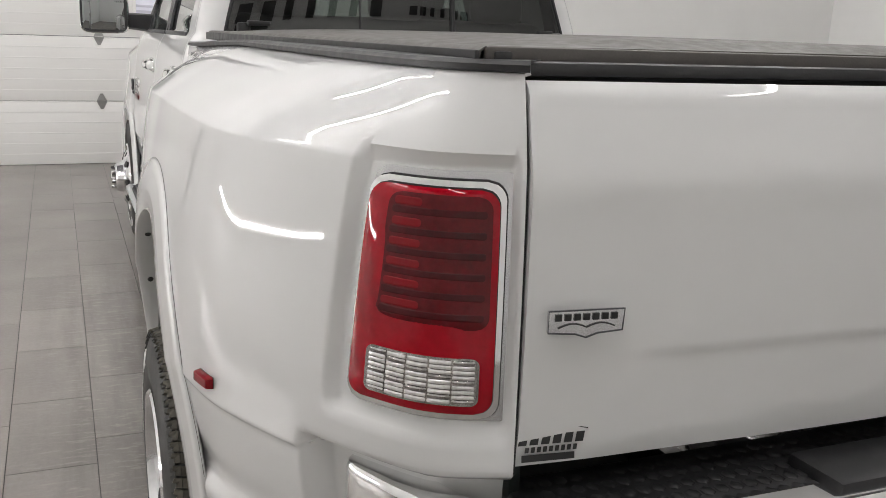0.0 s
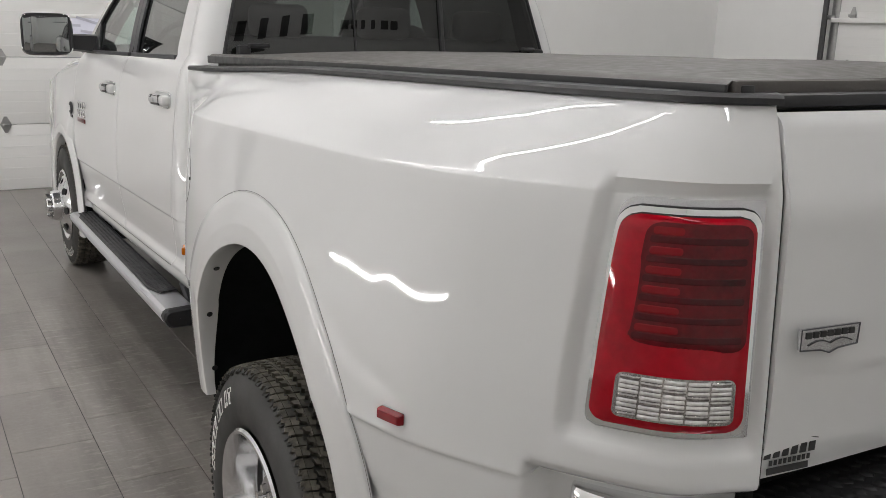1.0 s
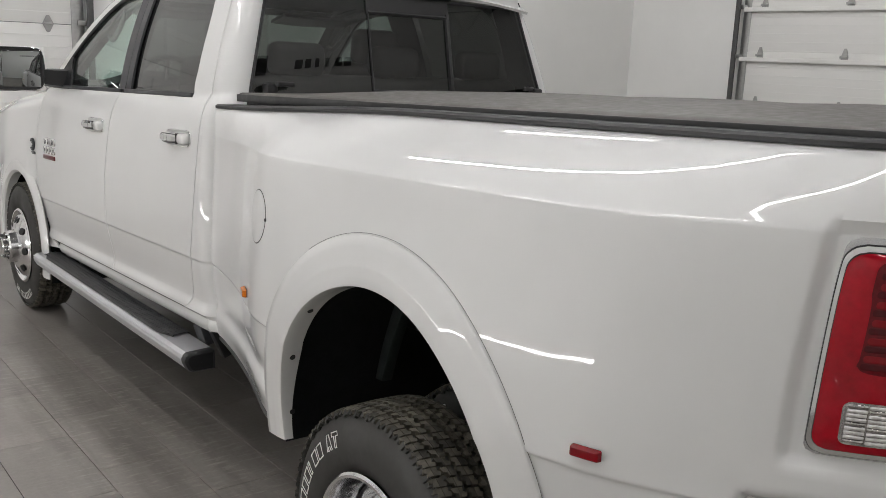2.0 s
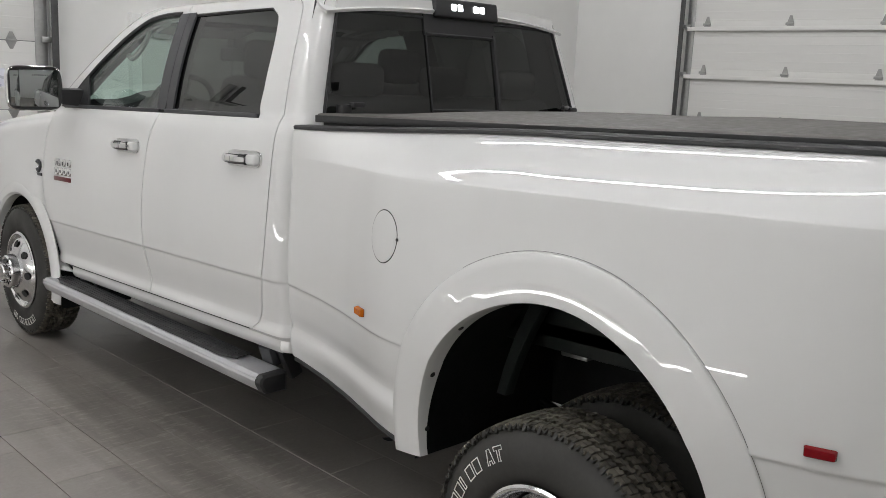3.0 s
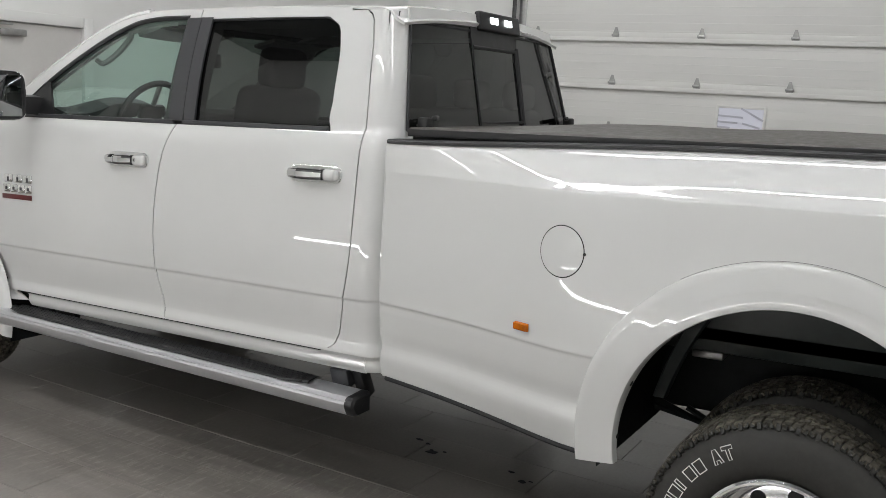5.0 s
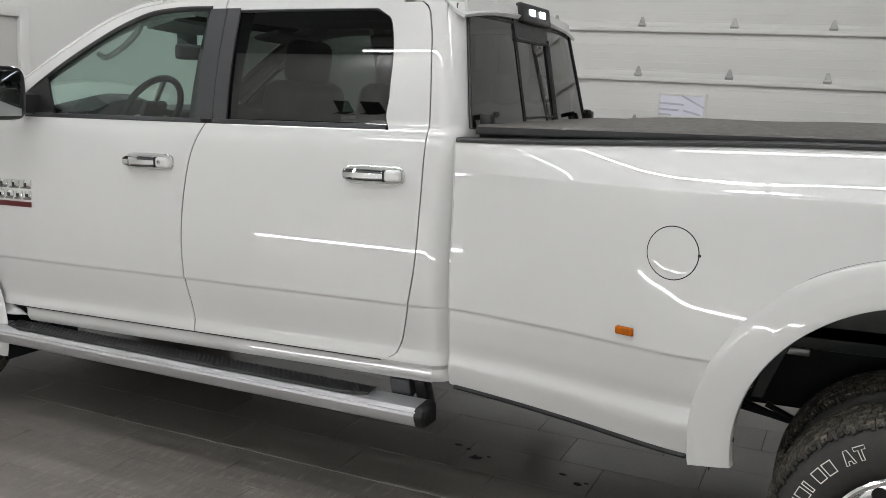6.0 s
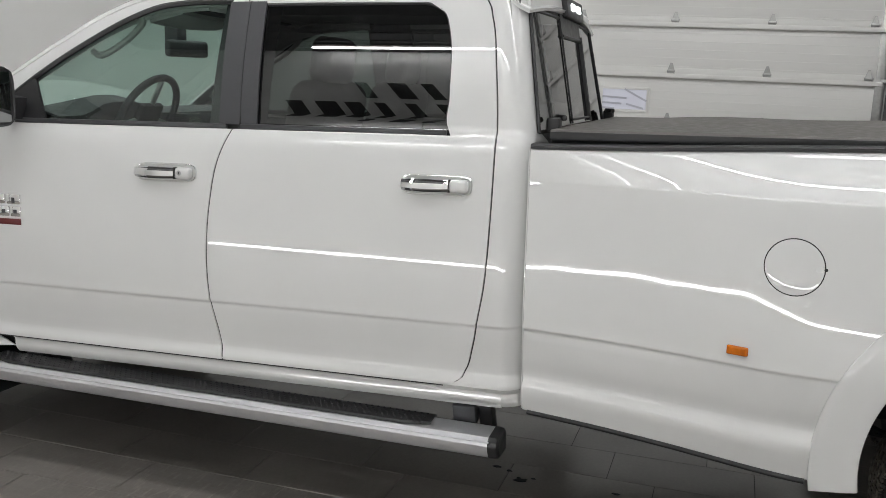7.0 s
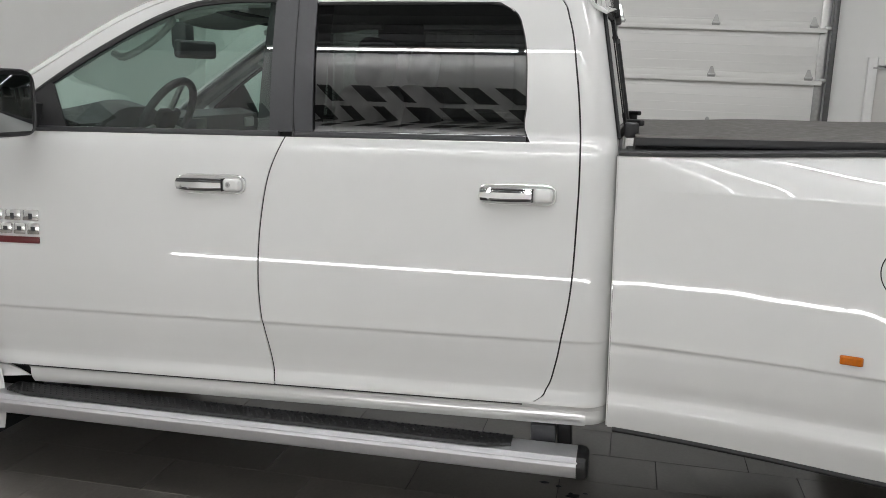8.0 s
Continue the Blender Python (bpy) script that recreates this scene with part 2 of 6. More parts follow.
# ---- kit ----
def part(name, bm, mat, parent=None, label="", sharp=32.0, flat=False):
    """Links a bmesh as one mesh object under a thing or a part."""
    bmesh.ops.recalc_face_normals(bm, faces=bm.faces)
    limit = radians(sharp)
    for f in bm.faces:
        f.smooth = not flat
    for e in bm.edges:
        if len(e.link_faces) == 2 and e.calc_face_angle(0.0) > limit:
            e.smooth = False
    me = bpy.data.meshes.new(name)
    bm.to_mesh(me)
    bm.free()
    me.materials.append(mat)
    ob = new(name, me)
    ob.parent = parent
    if label:
        ob["label"] = label
    return ob


def thing(name, label, category, m=None, kind="", group=""):
    ob = new(name)
    ob.empty_display_size = 0.2
    if m is not None:
        ob.matrix_world = m
    return tagged(ob, label, category, group, kind)


def add_grid(bm, pts, loop_u=False, loop_v=False):
    n, m = len(pts), len(pts[0])
    v = [[bm.verts.new(p) for p in row] for row in pts]
    for i in range(n if loop_u else n - 1):
        for j in range(m if loop_v else m - 1):
            q = (v[i][j], v[(i + 1) % n][j], v[(i + 1) % n][(j + 1) % m], v[i][(j + 1) % m])
            if len(set(q)) == 4:
                bm.faces.new(q)
    return v


def thicken(bm, thick, heart=(0, 2.4, 0.9)):
    """Gives a sheet a second skin, offset towards the heart, and closes its edges."""
    bmesh.ops.remove_doubles(bm, verts=bm.verts[:], dist=1e-5)
    bmesh.ops.dissolve_degenerate(bm, dist=1e-5, edges=bm.edges[:])
    bmesh.ops.recalc_face_normals(bm, faces=bm.faces)
    bm.normal_update()
    out = sum(f.normal.dot(f.calc_center_median() - Vector(heart)) * f.calc_area() for f in bm.faces)
    if out < 0:
        bmesh.ops.reverse_faces(bm, faces=bm.faces[:])
        bm.normal_update()
    faces, rim = bm.faces[:], [e for e in bm.edges if len(e.link_faces) == 1]
    inner = {v: bm.verts.new(v.co - v.normal * thick) for v in bm.verts[:]}
    for f in faces:
        bm.faces.new([inner[v] for v in reversed(f.verts)])
    for e in rim:
        a, b = e.verts
        bm.faces.new((b, a, inner[a], inner[b]))


def grid(pts, thick=0.0, loop_u=False, loop_v=False):
    bm = bmesh.new()
    add_grid(bm, pts, loop_u, loop_v)
    if thick:
        thicken(bm, thick)
    return bm


def add_box(bm, c, s, bevel=0.0, m=None, segments=2):
    made = bmesh.ops.create_cube(bm, size=1.0)["verts"]
    for v in made:
        v.co = Vector((v.co.x * s[0], v.co.y * s[1], v.co.z * s[2]))
    if bevel:
        edges = list({e for v in made for e in v.link_edges})
        out = bmesh.ops.bevel(bm, geom=edges, offset=bevel, segments=segments, affect="EDGES", profile=0.5)
        made = list({v for f in out["faces"] for v in f.verts} | {v for v in made if v.is_valid})
    for v in made:
        v.co = (m @ v.co if m is not None else v.co) + Vector(c)
    return made


def box(c, s, bevel=0.0, m=None, segments=2):
    bm = bmesh.new()
    add_box(bm, c, s, bevel, m, segments)
    return bm


def add_tube(bm, path, r, n=10, closed=False):
    path = [Vector(p) for p in path]
    rows = []
    k = len(path)
    side = None
    for i, p in enumerate(path):
        a = path[(i - 1) % k] if closed or i else p
        b = path[(i + 1) % k] if closed or i < k - 1 else p
        d = (b - a).normalized()
        if side is None:
            side = d.orthogonal().normalized()
        side = (side - d * side.dot(d)).normalized()
        up = d.cross(side)
        rows.append([p + r * (math.cos(t) * side + math.sin(t) * up) for t in (2 * math.pi * j / n for j in range(n))])
    v = add_grid(bm, rows, closed, True)
    if not closed:
        bm.faces.new(v[0])
        bm.faces.new(v[-1][::-1])


def tube(path, r, n=10, closed=False):
    bm = bmesh.new()
    add_tube(bm, path, r, n, closed)
    return bm


def lathe(profile, c, n=72):
    """Turns (x, radius) pairs about the x axis through c."""
    rows = []
    for k in range(n):
        a = 2 * math.pi * k / n
        rows.append([(c[0] + x, c[1] + r * math.cos(a), c[2] + r * math.sin(a)) for x, r in profile])
    return grid(rows, 0.0, True, False)


def prism(outline, depth, m):
    """A flat outline in x, z of the pose m, drawn out along its y."""
    bm = bmesh.new()
    lo = [bm.verts.new(m @ Vector((x, 0, z))) for x, z in outline]
    hi = [bm.verts.new(m @ Vector((x, depth, z))) for x, z in outline]
    bm.faces.new(lo)
    bm.faces.new(hi[::-1])
    for i in range(len(outline)):
        j = (i + 1) % len(outline)
        bm.faces.new((lo[j], lo[i], hi[i], hi[j]))
    return bm


def spline(ctrl, n):
    """A smooth curve through control points, in n steps."""
    c = np.array(ctrl, float)
    c = np.vstack([2 * c[0] - c[1], c, 2 * c[-1] - c[-2]])
    out = []
    for s in np.linspace(0, len(ctrl) - 1, n):
        i = min(int(s), len(ctrl) - 2)
        t = s - i
        p0, p1, p2, p3 = c[i : i + 4]
        out.append(0.5 * (2 * p1 + (p2 - p0) * t + (2 * p0 - 5 * p1 + 4 * p2 - p3) * t * t + (3 * p1 - p0 - 3 * p2 + p3) * t**3))
    return np.array(out)


def table(pairs):
    """A piecewise function from (key, value) pairs in rising order."""
    k, v = zip(*pairs)
    return lambda x: float(np.interp(x, k, v))


def soft(pairs):
    """A smooth function from (key, value) pairs in rising order."""
    k, v = np.array(pairs, float).T
    d = np.gradient(v, k)
    slopes = np.diff(v) / np.diff(k)
    for i in range(len(slopes)):
        lo, hi = min(slopes[max(i - 1, 0)], slopes[i]), max(slopes[max(i - 1, 0)], slopes[i])
        d[i] = 0.0 if lo < 0 < hi else np.clip(d[i], lo, hi)
    d[-1] = slopes[-1]

    def f(x):
        x = min(max(x, k[0]), k[-1])
        i = min(int(np.searchsorted(k, x, "right")) - 1, len(k) - 2)
        h = k[i + 1] - k[i]
        t = (x - k[i]) / h
        return float((2 * t**3 - 3 * t**2 + 1) * v[i] + (t**3 - 2 * t**2 + t) * h * d[i] + (3 * t**2 - 2 * t**3) * v[i + 1] + (t**3 - t**2) * h * d[i + 1])

    return f


def curve_from_slopes(start, pairs, step=0.001):
    """A smooth function that begins at start and has the slopes given by (key, slope) pairs."""
    slope = soft(pairs)
    k = np.arange(pairs[0][0], pairs[-1][0] + step, step)
    d = np.array([slope(float(z)) for z in k])
    v = start + np.r_[0.0, np.cumsum((d[1:] + d[:-1]) / 2 * step)]
    return lambda x: float(np.interp(x, k, v))


def smooth(a, b, x):
    t = min(max((x - a) / (b - a), 0.0), 1.0)
    return t * t * (3 - 2 * t)


def levels(z0, z1, keys, step=0.012):
    """Heights from z0 to z1 that take in every key between them."""
    marks = [z0, *[k for k in keys if z0 + 0.002 < k < z1 - 0.002], z1]
    out = [z0]
    for a, b in zip(marks, marks[1:]):
        n = max(1, int(round((b - a) / step)))
        out += [a + (b - a) * k / n for k in range(1, n + 1)]
    return out


def lathe_disc(c, r, n, high=0.003, k=12):
    n = Vector(n).normalized()
    u = n.orthogonal().normalized()
    w = n.cross(u)
    bm = bmesh.new()
    lo = [bm.verts.new(Vector(c) + r * (math.cos(t) * u + math.sin(t) * w)) for t in (2 * math.pi * j / k for j in range(k))]
    hi = [bm.verts.new(v.co + n * high - (v.co - Vector(c)) * 0.15) for v in lo]
    bm.faces.new(hi)
    for j in range(k):
        bm.faces.new((lo[j], lo[(j + 1) % k], hi[(j + 1) % k], hi[j]))
    return bm


# ---- room ----
WX, EX, SY, NY = -5.0, 8.0, -5.0, 7.25
T = 0.2


def wall_slab(name, c, s, label):
    return tagged(part(name, box(c, s), WALL, None), label, "wall", kind="structure")


def sectional_door(parent, width, sections, high, hinges, strut, window=None, diamond=False):
    """A sectional garage door in its own frame: x along the wall, y into the room, z up."""
    for k in range(sections):
        bm = box((0, 0.02, (k + 0.5) * high), (width, 0.05, high - 0.006), 0.004)
        part("section", bm, DOORPAINT, parent)
        bm = bmesh.new()
        for j in range(1, 6):
            add_box(bm, (0, 0.0455, k * high + j * high / 6), (width - 0.1, 0.0016, 0.012), 0.0007)
        part("pressed_rib", bm, DOORPAINT, parent)
    for k in range(1, sections):
        z = k * high
        if strut:
            bm = box((0, 0.075, z + 0.012), (width - 0.1, 0.06, 0.006), 0.002)
            add_box(bm, (0, 0.105, z - 0.012), (width - 0.1, 0.005, 0.05), 0.002)
            add_box(bm, (0, 0.05, z + 0.05), (width - 0.1, 0.006, 0.07), 0.002)
            part("strut", bm, DOORPAINT, parent, "white steel stiffening strut")
        for x in hinges:
            if diamond:
                out = [(-0.05, 0), (-0.012, 0.075), (0.012, 0.075), (0.05, 0), (0.012, -0.075), (-0.012, -0.075)]
                bm = prism(out, 0.008, Matrix.Translation((x, 0.046, z)))
                add_box(bm, (x, 0.062, z), (0.08, 0.014, 0.018), 0.004)
            else:
                out = [(-0.045, 0), (-0.04, 0.05), (-0.014, 0.13), (0.014, 0.13), (0.04, 0.05), (0.045, 0)]
                bm = prism(out, 0.008, Matrix.Translation((x, 0.054, z + 0.015)))
                add_box(bm, (x, 0.075, z + 0.045), (0.1, 0.03, 0.03), 0.006)
            part("hinge", bm, STEEL, parent)
    for s in (-1, 1):
        bm = box((s * (width / 2 + 0.05), 0.09, sections * high / 2), (0.012, 0.1, sections * high), 0.003)
        add_box(bm, (s * (width / 2 + 0.02), 0.14, sections * high / 2), (0.06, 0.006, sections * high), 0.002)
        part("track", bm, DARKSTEEL, parent)
        bm = box((s * (width / 2 - 0.07), 0.05, sections * high / 2), (0.11, 0.012, sections * high), 0.003)
        part("end_stile", bm, STEEL, parent)
        for k in range(1, sections):
            bm = box((s * (width / 2 - 0.02), 0.085, k * high + 0.02), (0.12, 0.03, 0.05), 0.008)
            part("roller_bracket", bm, STEEL, parent)
    if window:
        x0, x1, z0, z1 = window
        bm = bmesh.new()
        for c, s in (((x0, (z0 + z1) / 2), (0.035, z1 - z0 + 0.035)), ((x1, (z0 + z1) / 2), (0.035, z1 - z0 + 0.035)),
                     (((x0 + x1) / 2, z0), (x1 - x0 - 0.035, 0.035)), (((x0 + x1) / 2, z1), (x1 - x0 - 0.035, 0.035))):
            add_box(bm, (c[0], 0.052, c[1]), (s[0], 0.022, s[1]), 0.006)
        frame_ob = part("window_frame", bm, DOORPAINT, parent)
        part("pane", box(((x0 + x1) / 2, 0.05, (z0 + z1) / 2), (x1 - x0 - 0.03, 0.006, z1 - z0 - 0.03)), DAYLIGHT, frame_ob,
             "small pane with pale blue daylight behind it")
        pw, ph = x1 - x0, z1 - z0
        for a, b, c, d in ((0.02, 0.45, 0.5, 0.95), (0.08, 0.12, 0.45, 0.30), (0.45, 0.55, 0.97, 0.60), (0.55, 0.30, 0.97, 0.33), (0.70, 0.08, 0.97, 0.10)):
            p, q = Vector((x0 + a * pw, 0.054, z0 + b * ph)), Vector((x0 + c * pw, 0.054, z0 + d * ph))
            part("shape_behind_pane", tube([p, q], 0.016, 4), SHADE, frame_ob)


def man_door(parent, width, high):
    """A plain flush door with its frame, closer and lever, in its own frame."""
    part("leaf", box((0, 0.02, high / 2), (width, 0.045, high - 0.01), 0.003), DOORGREY, parent)
    for s in (-1, 1):
        bm = box((s * (width / 2 + 0.055), 0.03, high / 2 + 0.05), (0.1, 0.1, high + 0.1), 0.006)
        part("jamb", bm, WALL, parent)
    part("head", box((0, 0.03, high + 0.055), (width, 0.1, 0.1), 0.006), WALL, parent)
    bm = box((width / 2 - 0.25, 0.07, high - 0.09), (0.26, 0.05, 0.06), 0.01)
    add_box(bm, (width / 2 - 0.1, 0.08, high - 0.02), (0.3, 0.015, 0.02), 0.004)
    part("door_closer", bm, STEEL, parent)
    bm = box((-width / 2 + 0.07, 0.055, 1.0), (0.06, 0.02, 0.12), 0.006)
    add_box(bm, (-width / 2 + 0.11, 0.09, 1.02), (0.13, 0.018, 0.02), 0.006)
    part("lever", bm, STEEL, parent)


def sign_bars(name, m, rows, label, slant=0.25):
    """Black lettering whose words are kept as slanted bars. rows: from, to, base, height, number of bars."""
    sign = thing(name, label, "sign", m)
    rng = random.Random(4)
    for x0, x1, z0, high, count in rows:
        pitch = (x1 - x0) / count
        for k in range(count):
            w = pitch * rng.choice((0.36, 0.55, 0.72))
            x = x0 + k * pitch
            b = slant * high
            out = [(x, z0), (x + w, z0), (x + w + b, z0 + high), (x + b, z0 + high)]
            part("bar", prism(out, 0.02, Matrix.Identity(4)), BLACKSIGN, sign)
    return sign


wall_slab("wall_west", (WX - T / 2, (SY + NY) / 2, CEIL / 2), (T, NY - SY + 2 * T, CEIL), "plain white panelled workshop wall")
wall_slab("wall_south", ((WX + EX) / 2, SY - T / 2, CEIL / 2), (EX - WX, T, CEIL), "plain white panelled workshop wall")


def wall_with_opening(name, along, at, lo, hi, op, sign, label):
    """A wall along x or y with one door opening op = (from, to, high) cut through it."""
    w = new(name)
    tagged(w, label, "wall", kind="structure")
    a, b, h = op
    for p, q, z0, z1 in ((lo, a, 0, CEIL), (b, hi, 0, CEIL), (a, b, h, CEIL)):
        if along == "x":
            bm = box(((p + q) / 2, at + sign * T / 2, (z0 + z1) / 2), (q - p, T, z1 - z0))
        else:
            bm = box((at + sign * T / 2, (p + q) / 2, (z0 + z1) / 2), (T, q - p, z1 - z0))
        part("wall_panel", bm, WALL, w)
    return w


wall_with_opening("wall_north", "x", NY, WX, EX, (-3.55, 0.35, 3.05), 1, "white workshop wall with a garage door opening")
wall_with_opening("wall_east", "y", EX, SY, NY, (-0.75, 5.42, 3.68), 1, "white workshop wall with a wide garage door opening")
bm = box(((WX + EX) / 2, (SY + NY) / 2, CEIL + 0.1), (EX - WX + 2 * T, NY - SY + 2 * T, 0.2))
for k in range(int((EX - WX) / 0.3)):
    add_box(bm, (WX + 0.15 + 0.3 * k, (SY + NY) / 2, CEIL - 0.012), (0.07, NY - SY, 0.024))
tagged(part("ceiling", bm, CEILING, flat=True), "dark grey ribbed sheet metal workshop ceiling", "ceiling", kind="structure")

east_door = thing("garage_door", "wide white sectional garage door with steel struts, hinges and a small window", "garage door",
                  Matrix.Translation((EX + 0.02, 2.335, 0)) @ pose(0, 0, 0, 0, 0, 90))
sectional_door(east_door, 6.14, 6, 0.612, [k * 1.125 + 0.505 - 1.125 * 3 for k in range(6)], True, (-0.365, 0.215, 1.37, 1.65))
north_door = thing("garage_door", "white ribbed sectional garage door with grey diamond hinges and a narrow window", "garage door",
                   Matrix.Translation((-1.6, NY + 0.02, 0)) @ pose(0, 0, 0, 0, 0, 180))
sectional_door(north_door, 3.86, 5, 0.61, [-1.6, -0.55, 0.55, 1.6], False, (-1.55, -0.88, 1.41, 1.6), True)
d1 = thing("door", "plain grey flush door in a white frame with a door closer", "door",
           Matrix.Translation((1.7, NY, 0)) @ pose(0, 0, 0, 0, 0, 180))
man_door(d1, 1.0, 2.05)
d2 = thing("door", "plain grey flush door in a white frame beside the wide garage door", "door",
           Matrix.Translation((EX, -1.75, 0)) @ pose(0, 0, 0, 0, 0, 90))
man_door(d2, 0.92, 2.05)

# ceiling light rows along the bay, and one low row along the west wall
# the fixture at x 5.4 is assumed, added to brighten the floor beyond the truck
ROWS = ((-4.72, (3.85, 1.39)), (-2.6, (-2.70, -0.24, 2.22, 4.68)), (0.0, (-2.70, -0.24, 2.22, 4.68)), (2.6, (-2.70, -0.24, 2.22, 4.68)), (5.4, (4.9,)))
lamp = thing("light_fixture", "long white ceiling fixture with a bright led tube", "ceiling light", Matrix.Translation((0, 0, CEIL)), group="ceiling light rows")
part("housing", box((0, 0, -0.06), (0.13, 2.4, 0.05), 0.008), DOORPAINT, lamp)
part("led_tube", box((0, 0, -0.105), (TUBE_WIDE, 2.4, 0.04), 0.015), TUBE, lamp)
part("hanger", box((0, 0, -0.02), (0.05, 1.2, 0.036)), STEEL, lamp)
spots = [(x, y) for x, ys in ROWS for y in ys]
lamp.matrix_world = Matrix.Translation((*spots[0], CEIL))
for x, y in spots[1:]:
    copy_thing(lamp, Matrix.Translation((x, y, CEIL)))
low = thing("wall_light", "long low white wall fixture with a bright led tube", "wall light", Matrix.Translation((WX, 3.90, LOW_Z)), group="low wall lights")
part("housing", box((0.03, 0, 0), (0.056, 2.44, 0.12), 0.008), DOORPAINT, low)
part("led_tube", box((0.075, 0, 0), (0.035, 2.43, 0.036), 0.012), TUBE_LOW, low)
copy_thing(low, Matrix.Translation((WX, 1.44, LOW_Z)))

# lettering on the walls behind the camera, kept as bars
sign_bars("wall_sign", Matrix.Translation((WX + 0.022, 0, 0)) @ pose(0, 0, 0, 0, 0, -90), [(-4.15, -0.9, 3.82, 0.46, 10), (-4.7, -0.9, 3.24, 0.44, 13)],
          "large black lettering on the white wall", -0.5)
sign_bars("wall_sign", Matrix.Translation((0, SY + 0.002, 0)), [(-1.6, 2.25, 4.17, 0.25, 11), (2.6, 3.75, 4.21, 0.11, 6)],
          "large black lettering on the white wall", 0.25)



# ---- pickup truck: built in its own frame (x to its right, y ahead), then set down with its nose-low rake ----
RAKE = pose(0, 0, 0.06, -1.8, 0, 0)
truck = thing("pickup_truck", "white crew cab dual-wheel pickup truck with a black bed cover", "pickup truck", RAKE)
BODY = RAKE.inverted()

# half width of the cab side by height
LOWER_KEYS = [(0.50, 0.920), (0.53, 0.944), (0.542, 0.952), (0.555, 0.9565), (0.597, 0.962), (0.603, 0.973), (0.612, 0.9735), (0.619, 0.972), (0.652, 0.9622), (0.657, 0.9621), (0.70, 0.9665),
              (0.76, 0.9755), (0.80, 0.980), (0.816, 0.9815), (0.823, 0.9815), (0.826, 0.983), (0.831, 0.9865), (0.834, 0.9872), (0.84, 0.9872)]
SILL = soft(LOWER_KEYS)
FLANK = curve_from_slopes(0.9872, [(0.838, -0.06), (0.85, -0.035), (0.865, -0.014), (0.90, -0.012), (0.95, -0.022), (1.0, -0.040), (1.04, -0.058), (1.09, -0.076), (1.15, -0.090), (1.25, -0.104),
                                   (1.30, -0.118), (1.36, -0.17), (1.40, -0.27), (1.43, -0.40), (1.455, -0.58), (1.48, -0.85)])
SIDE_KEYS = [k for k, _ in LOWER_KEYS] + [1.475]


def half(z):
    if z <= 1.475:
        return SILL(z) if z < 0.838 else FLANK(z)
    h = z - 1.475
    return 0.897 - 0.2 * h - 0.28 * h * h


GAP_B = soft([(0.55, 2.645), (0.6, 2.65), (0.72, 2.665), (0.85, 2.69), (1.0, 2.70), (1.2, 2.69), (1.35, 2.665), (1.475, 2.62)])
GAP_C = soft([(0.60, 1.80), (0.606, 1.755), (0.62, 1.72), (0.66, 1.69), (0.74, 1.665), (0.85, 1.645), (0.95, 1.628), (1.2, 1.612), (1.48, 1.612), (1.70, 1.635),
              (1.88, 1.67), (1.93, 1.69), (1.955, 1.72), (1.968, 1.78)])
GAP_F = soft([(0.55, 3.62), (0.62, 3.77), (0.72, 3.83), (0.84, 3.885), (1.03, 3.94), (1.15, 3.94), (1.29, 3.92), (1.41, 3.88), (1.475, 3.85)])
# the line where the door tops meet the roof and the front pillar
DOOR_TOP = soft([(1.60, 1.955), (1.75, 1.968), (2.2, 1.982), (2.7, 1.985), (3.0, 1.972), (3.12, 1.950), (3.28, 1.885), (3.45, 1.785), (3.65, 1.66), (3.80, 1.56), (3.92, 1.475)])
WIN_TOP1 = soft([(2.68, 1.945), (2.9, 1.942), (3.03, 1.925), (3.14, 1.885), (3.33, 1.785), (3.50, 1.68), (3.62, 1.595), (3.75, 1.495)])
G = 0.0028  # half a shut line


def side_panel(name, lo, hi, z0, z1, cols, s, mat=WHITE, thick=0.012, push=0.0, label="", parent=truck):
    pts = []
    for z in levels(z0, z1, SIDE_KEYS):
        a, b = lo(z), hi(z)
        pts.append([(s * (half(z) + push), a + (b - a) * j / (cols - 1), z) for j in range(cols)])
    bm = grid(pts, thick)
    return part(name, bm, mat, parent, label)


def strip_panel(bm, lower, upper, ys, s, push=0.0, rows=4):
    """A strip of body side between two curves z(y)."""
    pts = []
    for y in ys:
        a, b = lower(y), upper(y)
        pts.append([(s * (half(a + (b - a) * k / (rows - 1)) + push), y, a + (b - a) * k / (rows - 1)) for k in range(rows)])
    add_grid(bm, pts)


def solid(bm, thick):
    bmesh.ops.remove_doubles(bm, verts=bm.verts[:], dist=0.0008)
    thicken(bm, thick)
    return bm


BELT = 1.472
W2_REAR = soft([(1.475, 1.775), (1.49, 1.785), (1.6, 1.792), (1.85, 1.823), (1.885, 1.837), (1.91, 1.862), (1.928, 1.91)])
W2_FRONT = table([(1.475, 2.53), (1.95, 2.56)])
W1_REAR = table([(1.475, 2.675), (1.95, 2.70)])


